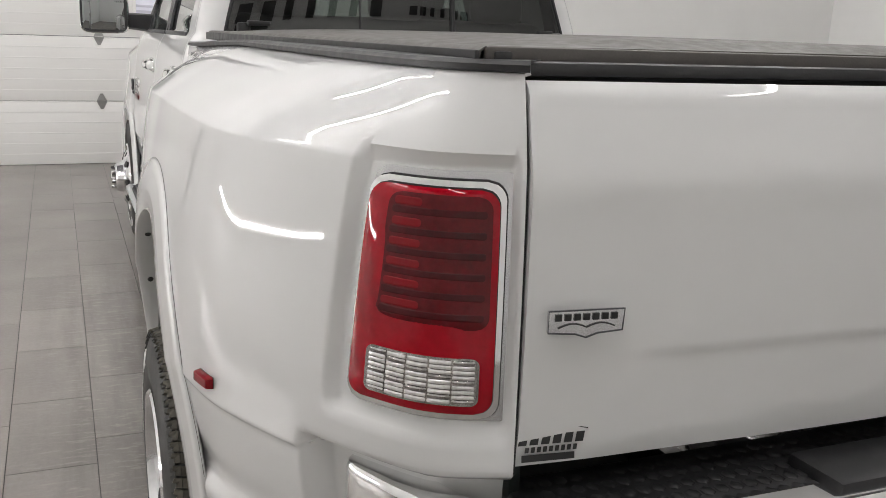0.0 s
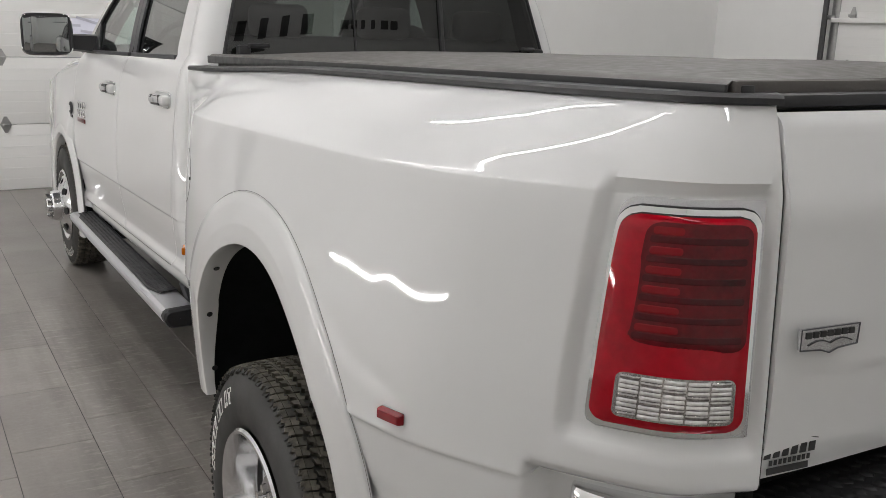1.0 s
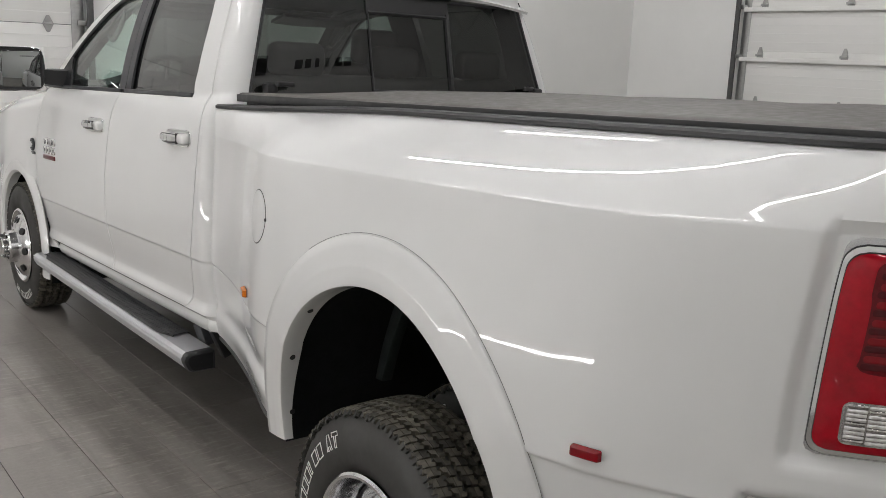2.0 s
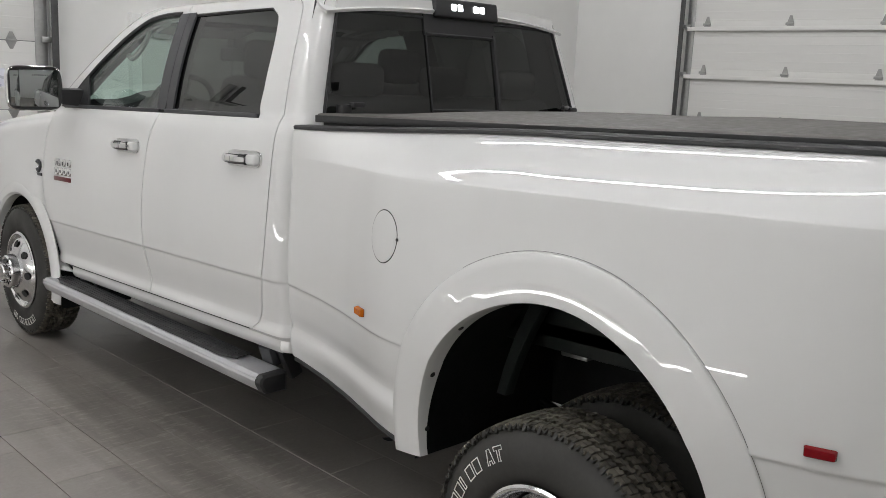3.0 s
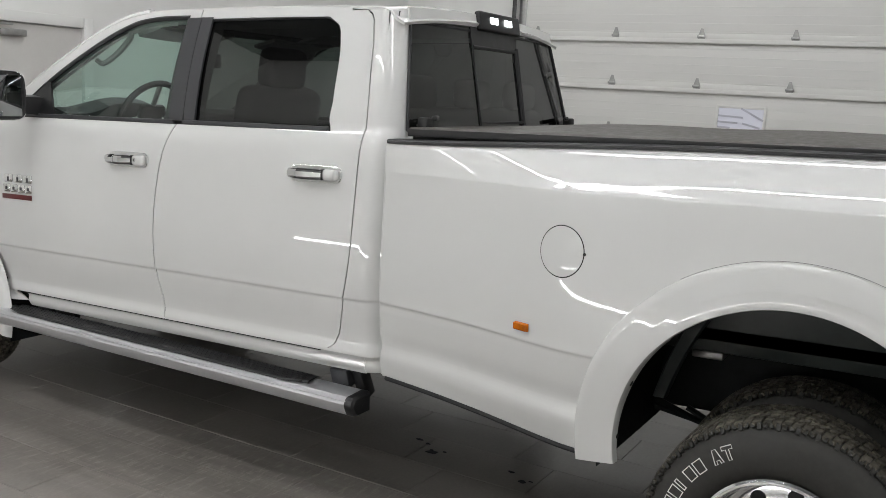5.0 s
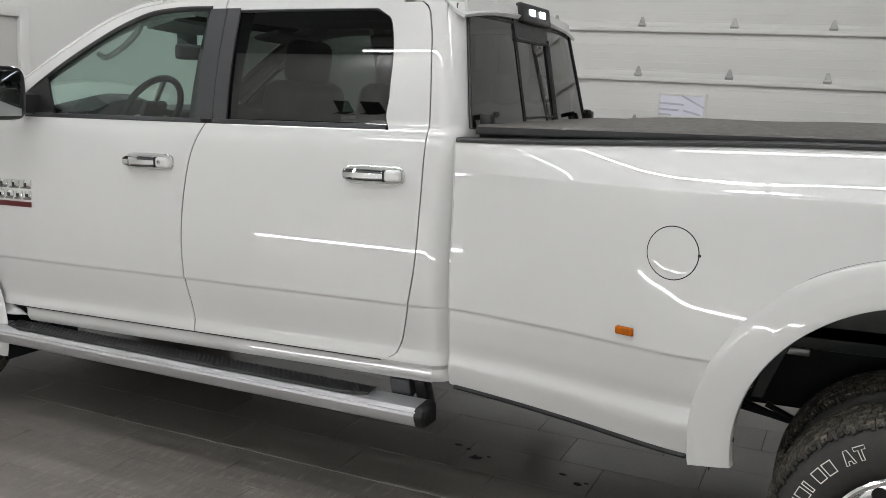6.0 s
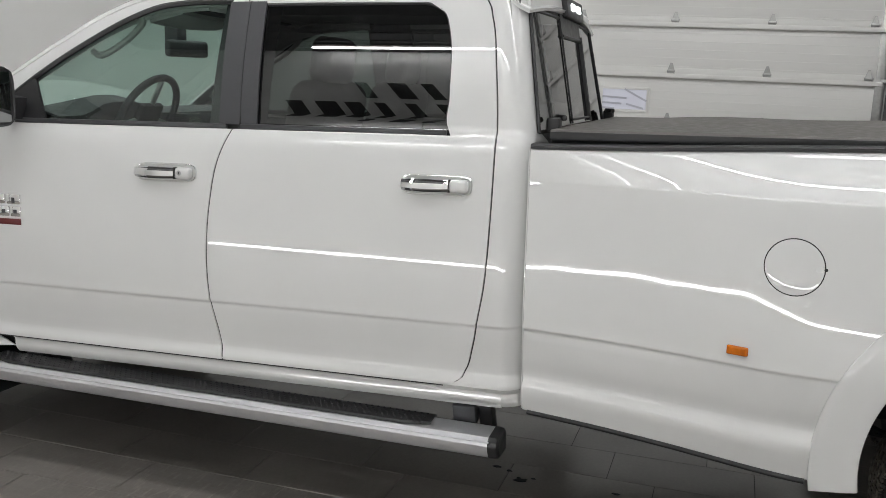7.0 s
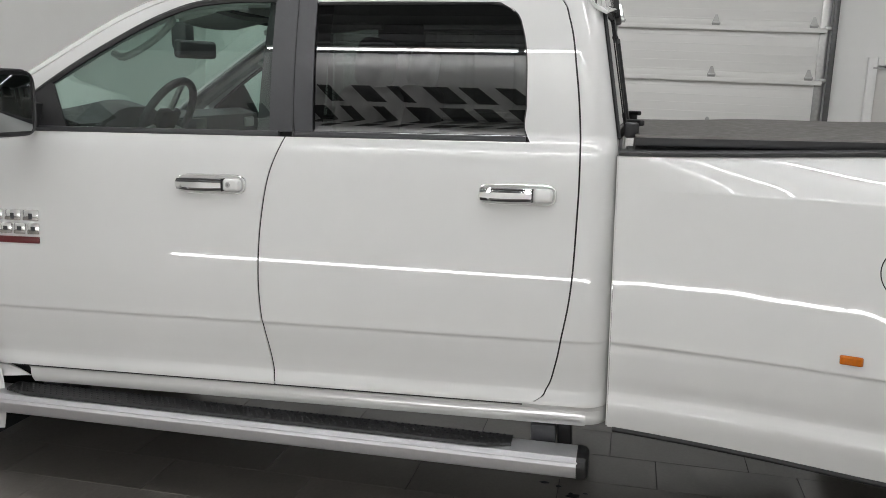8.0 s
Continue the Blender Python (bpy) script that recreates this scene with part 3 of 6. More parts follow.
def door_pull(s, y0, door):
    """A chrome pull handle with a painted end, in a painted dish."""
    z = 1.306
    def dish_ring(grow, lift):
        out = []
        for t in np.linspace(0, 2 * math.pi, 37)[:-1]:
            c, q = math.cos(t), math.sin(t)
            yy = y0 + 0.1225 + (0.1235 + grow) * math.copysign(abs(c) ** 0.28, c)
            zz = z + (0.031 + grow) * math.copysign(abs(q) ** 0.55, q)
            out.append((s * (half(zz) + lift), yy, zz))
        return out
    bm = bmesh.new()
    v = add_grid(bm, [dish_ring(0.003, -0.002), dish_ring(0.003, 0.0035), dish_ring(0.0, 0.006), dish_ring(-0.004, 0.004), dish_ring(-0.02, -0.0)], False, True)
    bm.faces.new(v[-1])
    dish = part("handle_bezel", bm, WHITE, door)
    part("bezel_rim", tube(dish_ring(0.001, 0.0055), 0.0018, 6, True), CHROME, dish)
    bm = bmesh.new()
    pts = []
    for k in range(13):
        t = k / 12
        y = y0 + 0.07 + 0.172 * t
        o = 0.026 + 0.01 * math.sin(math.pi * t)
        hgt = 0.019 + 0.003 * math.sin(math.pi * t)
        ring = [(o - 0.012, -hgt), (o, -hgt), (o + 0.008, -hgt * 0.5), (o + 0.009, hgt * 0.4), (o, hgt), (o - 0.012, hgt)]
        pts.append([(s * (half(z) + a), y, z + b) for a, b in ring])
    v = add_grid(bm, pts, False, True)
    bm.faces.new(v[0])
    bm.faces.new(v[-1][::-1])
    part("pull", bm, CHROME, dish, "chrome pull handle")
    for d in (-1, 1):
        line = [(s * (half(z) + 0.0300 + 0.0100 * math.sin(math.pi * k / 8)), y0 + 0.076 + 0.019 * k, z + d * (0.0165 + 0.002 * math.sin(math.pi * k / 8))) for k in range(9)]
        part("groove", tube(line, 0.0022 if d < 0 else 0.0014, 6), JAMB, dish)
    part("end_gap", box((s * (half(z) + 0.022), y0 + 0.0715, z), (0.03, 0.003, 0.043), 0.001), JAMB, dish)
    part("pull_tip", box((s * (half(z) + 0.02), y0 + 0.232, z + 0.001), (0.024, 0.016, 0.034), 0.006, None, 3), CHROME, dish)
    part("pull_end", box((s * (half(z) + 0.018), y0 + 0.038, z), (0.036, 0.066, 0.046), 0.014, None, 4), WHITE, dish)
    part("finger_recess", box((s * (half(z) + 0.005), y0 + 0.155, z - 0.002), (0.006, 0.165, 0.044), 0.002), STEEL, dish)


def cab_side(s):
    # rear door
    rd = side_panel("rear_door", lambda z: GAP_C(z) + G, lambda z: GAP_B(z) - G, 0.603, BELT, 26, s)
    bm = bmesh.new()
    pts = []
    for z in np.linspace(1.472, 1.955, 26):
        a = max(GAP_C(z) + G, 0)
        b = W2_REAR(min(z, 1.928))
        pts.append([(s * half(z), a + (b - a) * j / 5, z) for j in range(6)])
    add_grid(bm, pts)
    ys = np.linspace(1.8, 2.6285, 24)
    strip_panel(bm, lambda y: 1.932 + 0.006 * min(1, (y - 1.8) / 0.5), lambda y: DOOR_TOP(y) - 0.004, ys, s)
    part("door_frame", solid(bm, 0.012), WHITE, rd)
    part("shut_gap", tube([(s * (half(z) - 0.010), GAP_B(z), z) for z in np.linspace(0.61, 1.47, 40)], 0.0065, 6), JAMB, rd)
    low_edge = [(s * (half(0.606) - 0.008), y, 0.6005) for y in np.linspace(1.77, 3.70, 12)]
    part("sill_gap", tube(low_edge, 0.0048, 6), JAMB, rd)
    # front door
    fd = side_panel("front_door", lambda z: GAP_B(z) + G, lambda z: GAP_F(z) - G, 0.603, BELT, 30, s)
    bm = bmesh.new()
    strip_panel(bm, WIN_TOP1, lambda y: DOOR_TOP(y) - 0.004, np.linspace(2.634, 3.75, 46), s)
    part("door_frame", solid(bm, 0.012), WHITE, fd)
    # dark pillar cover between the windows
    bm = bmesh.new()
    pts = []
    for z in np.linspace(1.49, 1.945, 14):
        a, b = W2_FRONT(z) - 0.005, (W2_FRONT(z) + W1_REAR(z)) / 2 - 0.0105
        pts.append([(s * (half(z) + 0.003), a + (b - a) * j / 3, z) for j in range(4)])
    add_grid(bm, pts)
    part("pillar_cover", solid(bm, 0.01), TRIM, rd, "satin black pillar cover")
    bm = bmesh.new()
    pts = []
    for z in np.linspace(1.49, 1.945, 14):
        a, b = (W2_FRONT(z) + W1_REAR(z)) / 2 - 0.007, W1_REAR(z) + 0.006
        pts.append([(s * (half(z) + 0.003), a + (b - a) * j / 3, z) for j in range(4)])
    add_grid(bm, pts)
    part("pillar_cover", solid(bm, 0.01), TRIM, fd, "satin black pillar cover")
    part("pillar_gap", tube([(s * (half(z) - 0.004), (W2_FRONT(z) + W1_REAR(z)) / 2 - 0.0088, z) for z in np.linspace(1.475, 1.945, 8)], 0.005, 6), JAMB, rd)
    # belt mouldings
    part("belt_moulding", box((s * 0.901, 2.19, 1.482), (0.017, 0.80, 0.019), 0.005), TRIM, rd)
    part("belt_moulding", box((s * 0.901, 3.21, 1.482), (0.017, 1.13, 0.019), 0.005), TRIM, fd)
    # panes, set in behind the frames
    pts = []
    for z in np.linspace(1.47, 1.95, 16):
        a, b = GAP_C(min(z, 1.9)) + 0.08, W2_FRONT(z) + 0.03
        pts.append([(s * (half(z) - 0.012), a + (b - a) * j / 12, z) for j in range(13)])
    part("pane", grid(pts), GLASS_DOOR, rd, "dark privacy glass pane").visible_shadow = False
    bm = bmesh.new()
    strip_panel(bm, lambda y: 1.468, lambda y: WIN_TOP1(y) + 0.014, np.linspace(2.66, 3.77, 30), s, -0.012, 14)
    part("pane", bm, GLASS_FRONT, fd, "lightly tinted glass pane").visible_shadow = False
    # black rubber round the rear pane
    edge = [(s * (half(z) - 0.006), W2_REAR(z) - 0.001, z) for z in np.linspace(1.492, 1.926, 24)]
    edge += [(s * (half(1.934) - 0.006), y, 1.931) for y in np.linspace(1.94, 2.55, 10)]
    part("window_seal", tube(edge, 0.006, 6), PLASTIC, rd)
    edge = [(s * (half(WIN_TOP1(y)) - 0.005), y, WIN_TOP1(y) + 0.001) for y in np.linspace(2.7, 3.72, 34)]
    part("window_seal", tube(edge, 0.011, 6), PLASTIC, fd)
    # sail panel and mirror
    bm = bmesh.new()
    strip_panel(bm, lambda y: 1.474, lambda y: min(1.474 + max(0.0, (y - 3.46)) * 2.3 + 0.002, WIN_TOP1(y) + 0.01), np.linspace(3.465, 3.76, 14), s, 0.004)
    part("sail_panel", solid(bm, 0.012), PLASTIC, fd)
    door_pull(s, 1.683, rd)
    door_pull(s, 2.752, fd)
    lock = part("door_lock", lathe_disc((s * (half(1.306) + 0.0355), 2.80, 1.308), 0.010, (s, 0, 0), 0.002, 16), STEEL, fd)
    part("key_slot", box((s * (half(1.306) + 0.0378), 2.80, 1.308), (0.001, 0.003, 0.009)), JAMB, lock)
    # sill, cab corner and inner dark shell
    side_panel("sill", lambda z: 1.56, lambda z: 3.64 - 0.2 * (0.6 - z), 0.53, 0.5975, 30, s, WHITE, 0.02)
    pts = []
    for z in levels(0.535, 1.955, SIDE_KEYS, 0.014):
        a = (GAP_C(z) - G) if z > 0.604 else 1.80
        rear = 1.49 + 0.165 * max(0.0, z - 1.45)
        r = 0.085
        w = half(z)
        inner = float(np.interp(z, (0.5, 1.44, 1.50, 1.912, 1.96), (0.60, 0.60, 0.786, 0.669, 0.655)))
        row = [(s * w, a + (rear + r - a) * j / 6, z) for j in range(7)]
        row += [(s * (w - r + r * math.cos(t)), rear + r - r * math.sin(t), z) for t in np.linspace(0.0, math.pi / 2, 9)[1:]]
        row += [(s * (w - r + (inner - w + r) * j / 4), rear, z) for j in range(1, 5)]
        pts.append(row)
    part("cab_corner", grid(pts, 0.012), WHITE, truck)
    part("rear_pillar_trim", grid([[(s * (half(z) - 0.03), y, z) for y in (1.585, 1.66, 1.80)] for z in np.linspace(1.4, 1.95, 8)]), DASH, truck)
    part("rear_pillar_trim", grid([[(s * x, 1.535 + 0.165 * (z - 1.45), z) for x in (0.905 - 0.3 * (z - 1.4), 0.80 - 0.28 * (z - 1.45))] for z in np.linspace(1.4, 1.95, 8)]), DASH, truck)
    # front pillar
    pts = []
    for y in np.linspace(2.98, 3.95, 34):
        z = DOOR_TOP(min(y, 3.92))
        w = half(z)
        pts.append([(s * w, y, z), (s * (w - 0.012), y + 0.008, z + 0.014), (s * (w - 0.035), y + 0.022, z + 0.022), (s * (w - 0.065), y + 0.03, z + 0.02)])
    part("front_pillar", grid(pts, 0.012), WHITE, truck)
    return rd, fd


left_front = cab_side(-1)[1]
cab_side(1)

# roof
pts = []
for y in np.linspace(1.545, 3.13, 44):
    ze = DOOR_TOP(max(min(y, 3.12), 1.6)) + 0.003
    w = half(ze)
    zc = 2.032 - 0.028 * ((y - 2.35) / 0.8) ** 2
    drop = 0.055 * (1 - smooth(1.545, 1.64, y)) + 0.03 * smooth(3.0, 3.13, y)
    row = []
    for u in np.linspace(-1, 1, 41):
        k = 1 - abs(u) ** 2.4
        row.append((u * w, y - 0.02 * k * (y < 1.6) + 0.12 * k * smooth(2.9, 3.13, y), ze + (zc - ze) * k - drop))
    pts.append(row)
part("roof", grid(pts, 0.012), WHITE, truck)

# rear window with its sliding pane, header and high-mounted lamp
def back_y(z):
    return 1.49 + 0.165 * max(0.0, z - 1.45)


def back_half(z):
    return float(np.interp(z, (1.49, 1.912), (0.790, 0.674)))


pts = [[(u * back_half(z), back_y(z) - 0.004 - 0.02 * (1 - u * u), z) for u in np.linspace(-1, 1, 25)] for z in np.linspace(1.48, 1.916, 12)]
rear_win = part("rear_window", grid(pts), GLASS_DARK, truck, "dark tinted rear window with a sliding middle pane")
rear_win.visible_shadow = False
edge = [(-back_half(z), back_y(z) - 0.006, z) for z in np.linspace(1.485, 1.914, 8)]
edge += [(u * back_half(1.914), back_y(1.914) - 0.004 - 0.02 * (1 - u * u), 1.914) for u in np.linspace(-0.95, 0.95, 16)]
edge += [(back_half(z), back_y(z) - 0.006, z) for z in np.linspace(1.914, 1.485, 8)]
part("window_seal", tube(edge, 0.007, 6), PLASTIC, rear_win)
for x in (-0.215, 0.215):
    b = [(x, back_y(z) - 0.027, z) for z in np.linspace(1.50, 1.86, 5)]
    part("slider_frame", tube(b, 0.004 if x < 0 else 0.012, 6), PLASTIC, rear_win)
for z in (1.515, 1.845):
    b = [(x, back_y(z) - 0.028, z) for x in np.linspace(-0.215, 0.215, 5)]
    part("slider_frame", tube(b, 0.008 if z > 1.6 else 0.005, 6), PLASTIC, rear_win)
pts = [[(x, back_y(z) - 0.032 + 0.02 * (x / 0.67) ** 2, z) for x in np.linspace(-0.222, 0.222, 7)] for z in np.linspace(1.842, 1.935, 4)]
part("slider_header", grid(pts, 0.008), PLASTIC, rear_win, "black panel over the sliding pane")
pts = []
for z in np.linspace(1.912, 1.968, 6):
    pts.append([(u * (back_half(1.912) + 0.005), back_y(z) - 0.012 - 0.02 * (1 - u * u), z + 0.02 * (1 - abs(u) ** 2.4)) for u in np.linspace(-1, 1, 25)])
part("rear_header", grid(pts, 0.012), WHITE, truck)
third = part("brake_lamp_housing", box((0.035, 1.535, 1.962), (0.40, 0.03, 0.085), 0.01, Matrix.Rotation(radians(-9), 4, "X"), 3), PLASTIC, truck,
             "black high-mounted lamp housing with white leds")
for x in (-0.055, -0.015, 0.085, 0.125):
    part("led", box((x, 1.518, 1.968), (0.028, 0.008, 0.03), 0.004, Matrix.Rotation(radians(-9), 4, "X")), LEDWHITE, third)

# windshield, cowl, hood, front fenders and plain nose
pts = []
for v in np.linspace(0, 1, 14):
    y = 3.02 + 0.92 * v
    z = DOOR_TOP(min(y, 3.92)) + 0.018
    w = half(min(z, 1.96)) - 0.06
    pts.append([(u * w, y + 0.03 + 0.14 * (1 - u * u), z + 0.012 * (1 - u * u)) for u in np.linspace(-1, 1, 17)])
shield = part("windshield", grid(pts), GLASS_SHIELD, truck, "clear windshield")
shield.visible_shadow = False
part("visor_band", grid([[(x, y + 0.0, z) for x in (-0.62, 0, 0.62)] for y, z in ((3.12, 1.955), (3.2, 1.93))], 0.004), DASH, shield)
pts = []
for y in np.linspace(3.97, 5.22, 26):
    w = 0.80 - 0.06 * ((y - 3.97) / 1.25)
    zt = 1.475 - 0.10 * ((y - 3.97) / 1.25) ** 1.6 - 0.12 * smooth(5.05, 5.22, y)
    pts.append([(u * w, y, zt - 0.045 * abs(u) ** 4 + 0.018 * smooth(0.35, 0.55, 1 - abs(u))) for u in np.linspace(-1, 1, 33)])
part("hood", grid(pts, 0.015), WHITE, truck)
part("cowl", box((0, 3.97, 1.44), (1.5, 0.16, 0.05), 0.012), PLASTIC, truck)

FC = (4.285, 0.475)  # front axle in the truck's frame
FR = 0.50


def front_fender(s):
    def top_z(y):
        return 1.45 - 0.09 * max(0, (y - 3.9)) ** 1.3

    def skin(y, f):
        """The fender skin at y: f is a height up to 1.2, then 1.2 plus the share of the rest."""
        z = f if f <= 1.2 else 1.2 + (top_z(y) - 1.2) * (f - 1.2)
        bulge = 0.028 * math.exp(-((math.hypot(y - FC[0], z - FC[1]) - FR) / 0.16) ** 2) - 0.04 * smooth(4.6, 5.2, y)
        bulge *= smooth(0.0, 0.12, y - GAP_F(min(max(z, 0.55), 1.475)))
        top = 0.07 * smooth(top_z(y) - 0.10, top_z(y), z) ** 2
        return (s * (min(half(min(z, 1.40)), 0.99) + bulge - top), y, z)

    bm = bmesh.new()
    fs = [*levels(0.555, FC[1] + FR, SIDE_KEYS, 0.02), *np.linspace(FC[1] + FR, 1.2, 10)[1:], *np.linspace(1.2, 2.2, 14)[1:]]
    for front in (False, True):
        pts = []
        for f in fs:
            z = min(f, 1.475)
            d = math.sqrt(max(FR**2 - (z - FC[1]) ** 2, 0.0)) if z < FC[1] + FR else 0.0
            zz = f if f <= 1.2 else 1.2 + 0.25 * (f - 1.2)
            a, b = (FC[0] + d, 5.2) if front else (GAP_F(min(max(zz, 0.55), 1.475)) + G, FC[0] - d)
            row = [skin(a + (b - a) * j / 17, f) for j in range(18)]
            pts.append(row)
        pts.append([(s * (0.80 - 0.06 * max(0, p[1] - 3.97) / 1.25 + 0.004), p[1], p[2] - 0.004) for p in pts[-1]])
        add_grid(bm, pts)
    solid(bm, 0.008)
    f = part("front_fender", bm, WHITE, truck)
    pts = []
    for t in np.linspace(-0.12, math.pi + 0.22, 46):
        c, q = math.cos(t), math.sin(t)
        ring = []
        for r, o in ((FR + 0.065, 0.992), (FR + 0.05, 1.006), (FR + 0.02, 1.016), (FR - 0.02, 1.012), (FR - 0.035, 1.0), (FR - 0.04, 0.95)):
            ring.append((s * o, FC[0] + r * c, FC[1] + r * q))
        pts.append(ring)
    part("wheel_arch_flare", grid(pts, 0.006), WHITE, f)
    bm = bmesh.new()
    rows = [[(s * x, FC[0] + (FR + 0.03) * math.cos(t), FC[1] + (FR + 0.03) * math.sin(t)) for x in (0.55, 0.97)] for t in np.linspace(-0.2, math.pi + 0.3, 24)]
    add_grid(bm, rows)
    part("wheel_liner", bm, UNDER, f)
    return f


fender_left = front_fender(-1)
front_fender(1)
part("nose", box((0, 5.19, 1.0), (1.5, 0.1, 0.6), 0.04), CHROME, truck, "plain chrome front grille")
part("front_bumper", box((0, 5.26, 0.68), (1.9, 0.16, 0.3), 0.05), CHROME, truck)

# inner dark shell of the cab, floor and frame
bm = bmesh.new()
for s in (-1, 1):
    add_grid(bm, [[(s * 0.915, y, z) for z in (0.56, 1.40)] for y in (1.56, 3.85)])
    add_grid(bm, [[(s * (half(z) - 0.03), y, z) for y in (2.5, 2.74)] for z in np.linspace(1.40, 1.96, 6)])
add_grid(bm, [[(x, y, 0.60) for x in (-0.93, 0.93)] for y in (1.5, 4.0)])
add_grid(bm, [[(x, 1.535, z) for x in (-0.86, 0.86)] for z in (0.6, 1.47)])
part("cab_shell", bm, JAMB, truck)
pts = [[(u * (half(1.9) - 0.05), y, 1.955 + 0.03 * (1 - abs(u) ** 2.4)) for u in np.linspace(-1, 1, 13)] for y in np.linspace(1.6, 3.12, 8)]
part("headliner", grid(pts), LINER, truck, "light grey cloth headliner")
for s in (-1, 1):
    bm = box((s * 0.42, 1.9, 0.61), (0.09, 6.2, 0.26), 0.012)
    part("frame_rail", bm, UNDER, truck)
for y in (1.75, 2.6, 3.4):
    part("crossmember", box((0, y, 0.58), (0.8, 0.12, 0.1), 0.01), UNDER, truck)
part("gearbox", box((0.0, 3.1, 0.56), (0.42, 1.1, 0.24), 0.06), UNDER, truck)
part("fuel_tank", box((-0.2, 1.1, 0.64), (0.42, 1.1, 0.22), 0.05), UNDER, truck)
part("exhaust_pipe", tube([(0.3, 3.4, 0.5), (0.32, 1.5, 0.5), (0.45, 0.6, 0.52), (0.6, -0.9, 0.52)], 0.05, 10), DARKSTEEL, truck)
part("rear_axle", tube([(-1.0, 0.013, 0.345), (1.0, 0.013, 0.345)], 0.05, 12), UNDER, truck)
part("differential", lathe([(-0.16, 0.05), (-0.1, 0.15), (0.0, 0.19), (0.1, 0.15), (0.16, 0.05)], (0, 0.013, 0.345), 20), UNDER, truck)
part("front_axle", tube([(-0.85, 4.285, 0.48), (0.85, 4.285, 0.48)], 0.045, 12), UNDER, truck)
for s in (-1, 1):
    bm = bmesh.new()
    for k in range(4):
        n = 0.75 - 0.12 * k
        add_tube(bm, [(s * 0.56, 0.0 + t * n, 0.40 + 0.10 * t * t - 0.012 * k + 0.05) for t in np.linspace(-1, 1, 9)], 0.012, 6)
    part("leaf_spring", bm, UNDER, truck)


# ---- the bed ----
TOP = 1.437
# plan curves of the bed side: at the rail and at the widest part of the dual-wheel fender
RAIL = spline([(0.932, 1.487), (0.934, 0.9), (0.934, 0.2), (0.934, -0.5), (0.930, -0.9), (0.918, -1.07), (0.886, -1.18), (0.817, -1.245)], 300)
WIDE = spline([(0.966, 1.487), (0.982, 1.4), (1.028, 1.2), (1.086, 1.0), (1.120, 0.9), (1.155, 0.8), (1.189, 0.7), (1.217, 0.58), (1.246, 0.3), (1.254, 0.05), (1.2545, -0.2), (1.249, -0.4), (1.238, -0.55),
               (1.2205, -0.67), (1.189, -0.80), (1.113, -0.97), (1.005, -1.155), (0.935, -1.235), (0.823, -1.284)], 400)
BULGE_KEYS = [(0.83, 1.0), (1.328, 0.813), (1.333, 0.802), (1.339, 0.772), (1.361, 0.648), (1.385, 0.487), (1.409, 0.288), (1.424, 0.145), (TOP, 0.0)]
BULGE_TOP = soft(BULGE_KEYS[1:])
BULGE_LOW = curve_from_slopes(1.0, [(0.83, -0.04), (0.90, -0.12), (0.95, -0.20), (1.0, -0.275), (1.05, -0.32), (1.1, -0.345), (1.2, -0.45), (1.26, -0.62), (1.30, -0.80), (1.332, -1.05)])
BULGE_ARCH = curve_from_slopes(1.0, [(0.83, -0.04), (0.90, -0.12), (0.95, -0.20), (1.0, -0.33), (1.05, -0.52), (1.1, -0.61), (1.15, -0.63), (1.2, -0.64), (1.26, -0.66), (1.30, -0.70), (1.332, -0.85)])
NARROW = curve_from_slopes(0.0, [(0.83, 0.0), (0.95, 0.03), (1.05, 0.058), (1.15, 0.060), (1.26, 0.045), (1.31, 0.0), (1.345, -0.16), (1.44, -0.18)])


def bulge(s, z):
    """How far the skin is out from the rail's line towards the widest line, with a fuller roll over the wheel arch."""
    if z < 0.83:
        return 1.0
    w = smooth(-1.1, -0.3, s) * smooth(0.5, 0.1, s)
    zz = min(z, 1.328)
    low = BULGE_LOW(zz) + (BULGE_ARCH(zz) - BULGE_LOW(zz)) * w
    return low if z < 1.328 else BULGE_TOP(z) + (low - BULGE_TOP(1.328)) * (TOP - z) / (TOP - 1.328)


INSET_KEYS = [(0.45, 0.060), (0.52, 0.045), (0.565, 0.030), (0.588, 0.0225), (0.603, 0.0200), (0.612, 0.0198), (0.619, 0.0210), (0.657, 0.0329), (0.662, 0.0330), (0.72, 0.0190), (0.80, 0.0085), (0.816, 0.0068),
              (0.823, 0.0066), (0.826, 0.005), (0.831, 0.001), (0.834, 0.0), (0.838, 0.0002), (0.848, 0.0009), (0.86, 0.0013), (0.90, 0.0014), (1.2, 0.0014), (1.33, 0.0), (TOP, 0.0)]
INSET = soft(INSET_KEYS)
BED_KEYS = sorted(k for k, _ in (*BULGE_KEYS, *INSET_KEYS))
Y_SPLIT = -0.86
AC, AR, AW = (-0.05, 0.568), 0.59, 1.01  # rear wheel arch: centre and radius of the panel's cut


def column(s):
    """Plan points (rail, wide) at s: y itself ahead of Y_SPLIT, then 0 to 1 round the corner as Y_SPLIT - s."""
    out = []
    for c in (RAIL, WIDE):
        x, y = c[:, 0], c[:, 1]
        if s >= Y_SPLIT:
            out.append((float(np.interp(-s, -y, x)), s))
        else:
            t = Y_SPLIT - s
            i = int(np.argmax(y < Y_SPLIT))
            seg = c[i:]
            d = np.r_[0, np.cumsum(np.hypot(*np.diff(seg, axis=0).T))]
            out.append((float(np.interp(t * d[-1], d, seg[:, 0])), float(np.interp(t * d[-1], d, seg[:, 1]))))
    return out


def lift(s, z):
    """The rail climbs a little towards the tailgate."""
    return 0.027 * smooth(1.487, 0.2, s) * min(max((z - 1.345) / (TOP - 1.345), 0.0), 1.0)


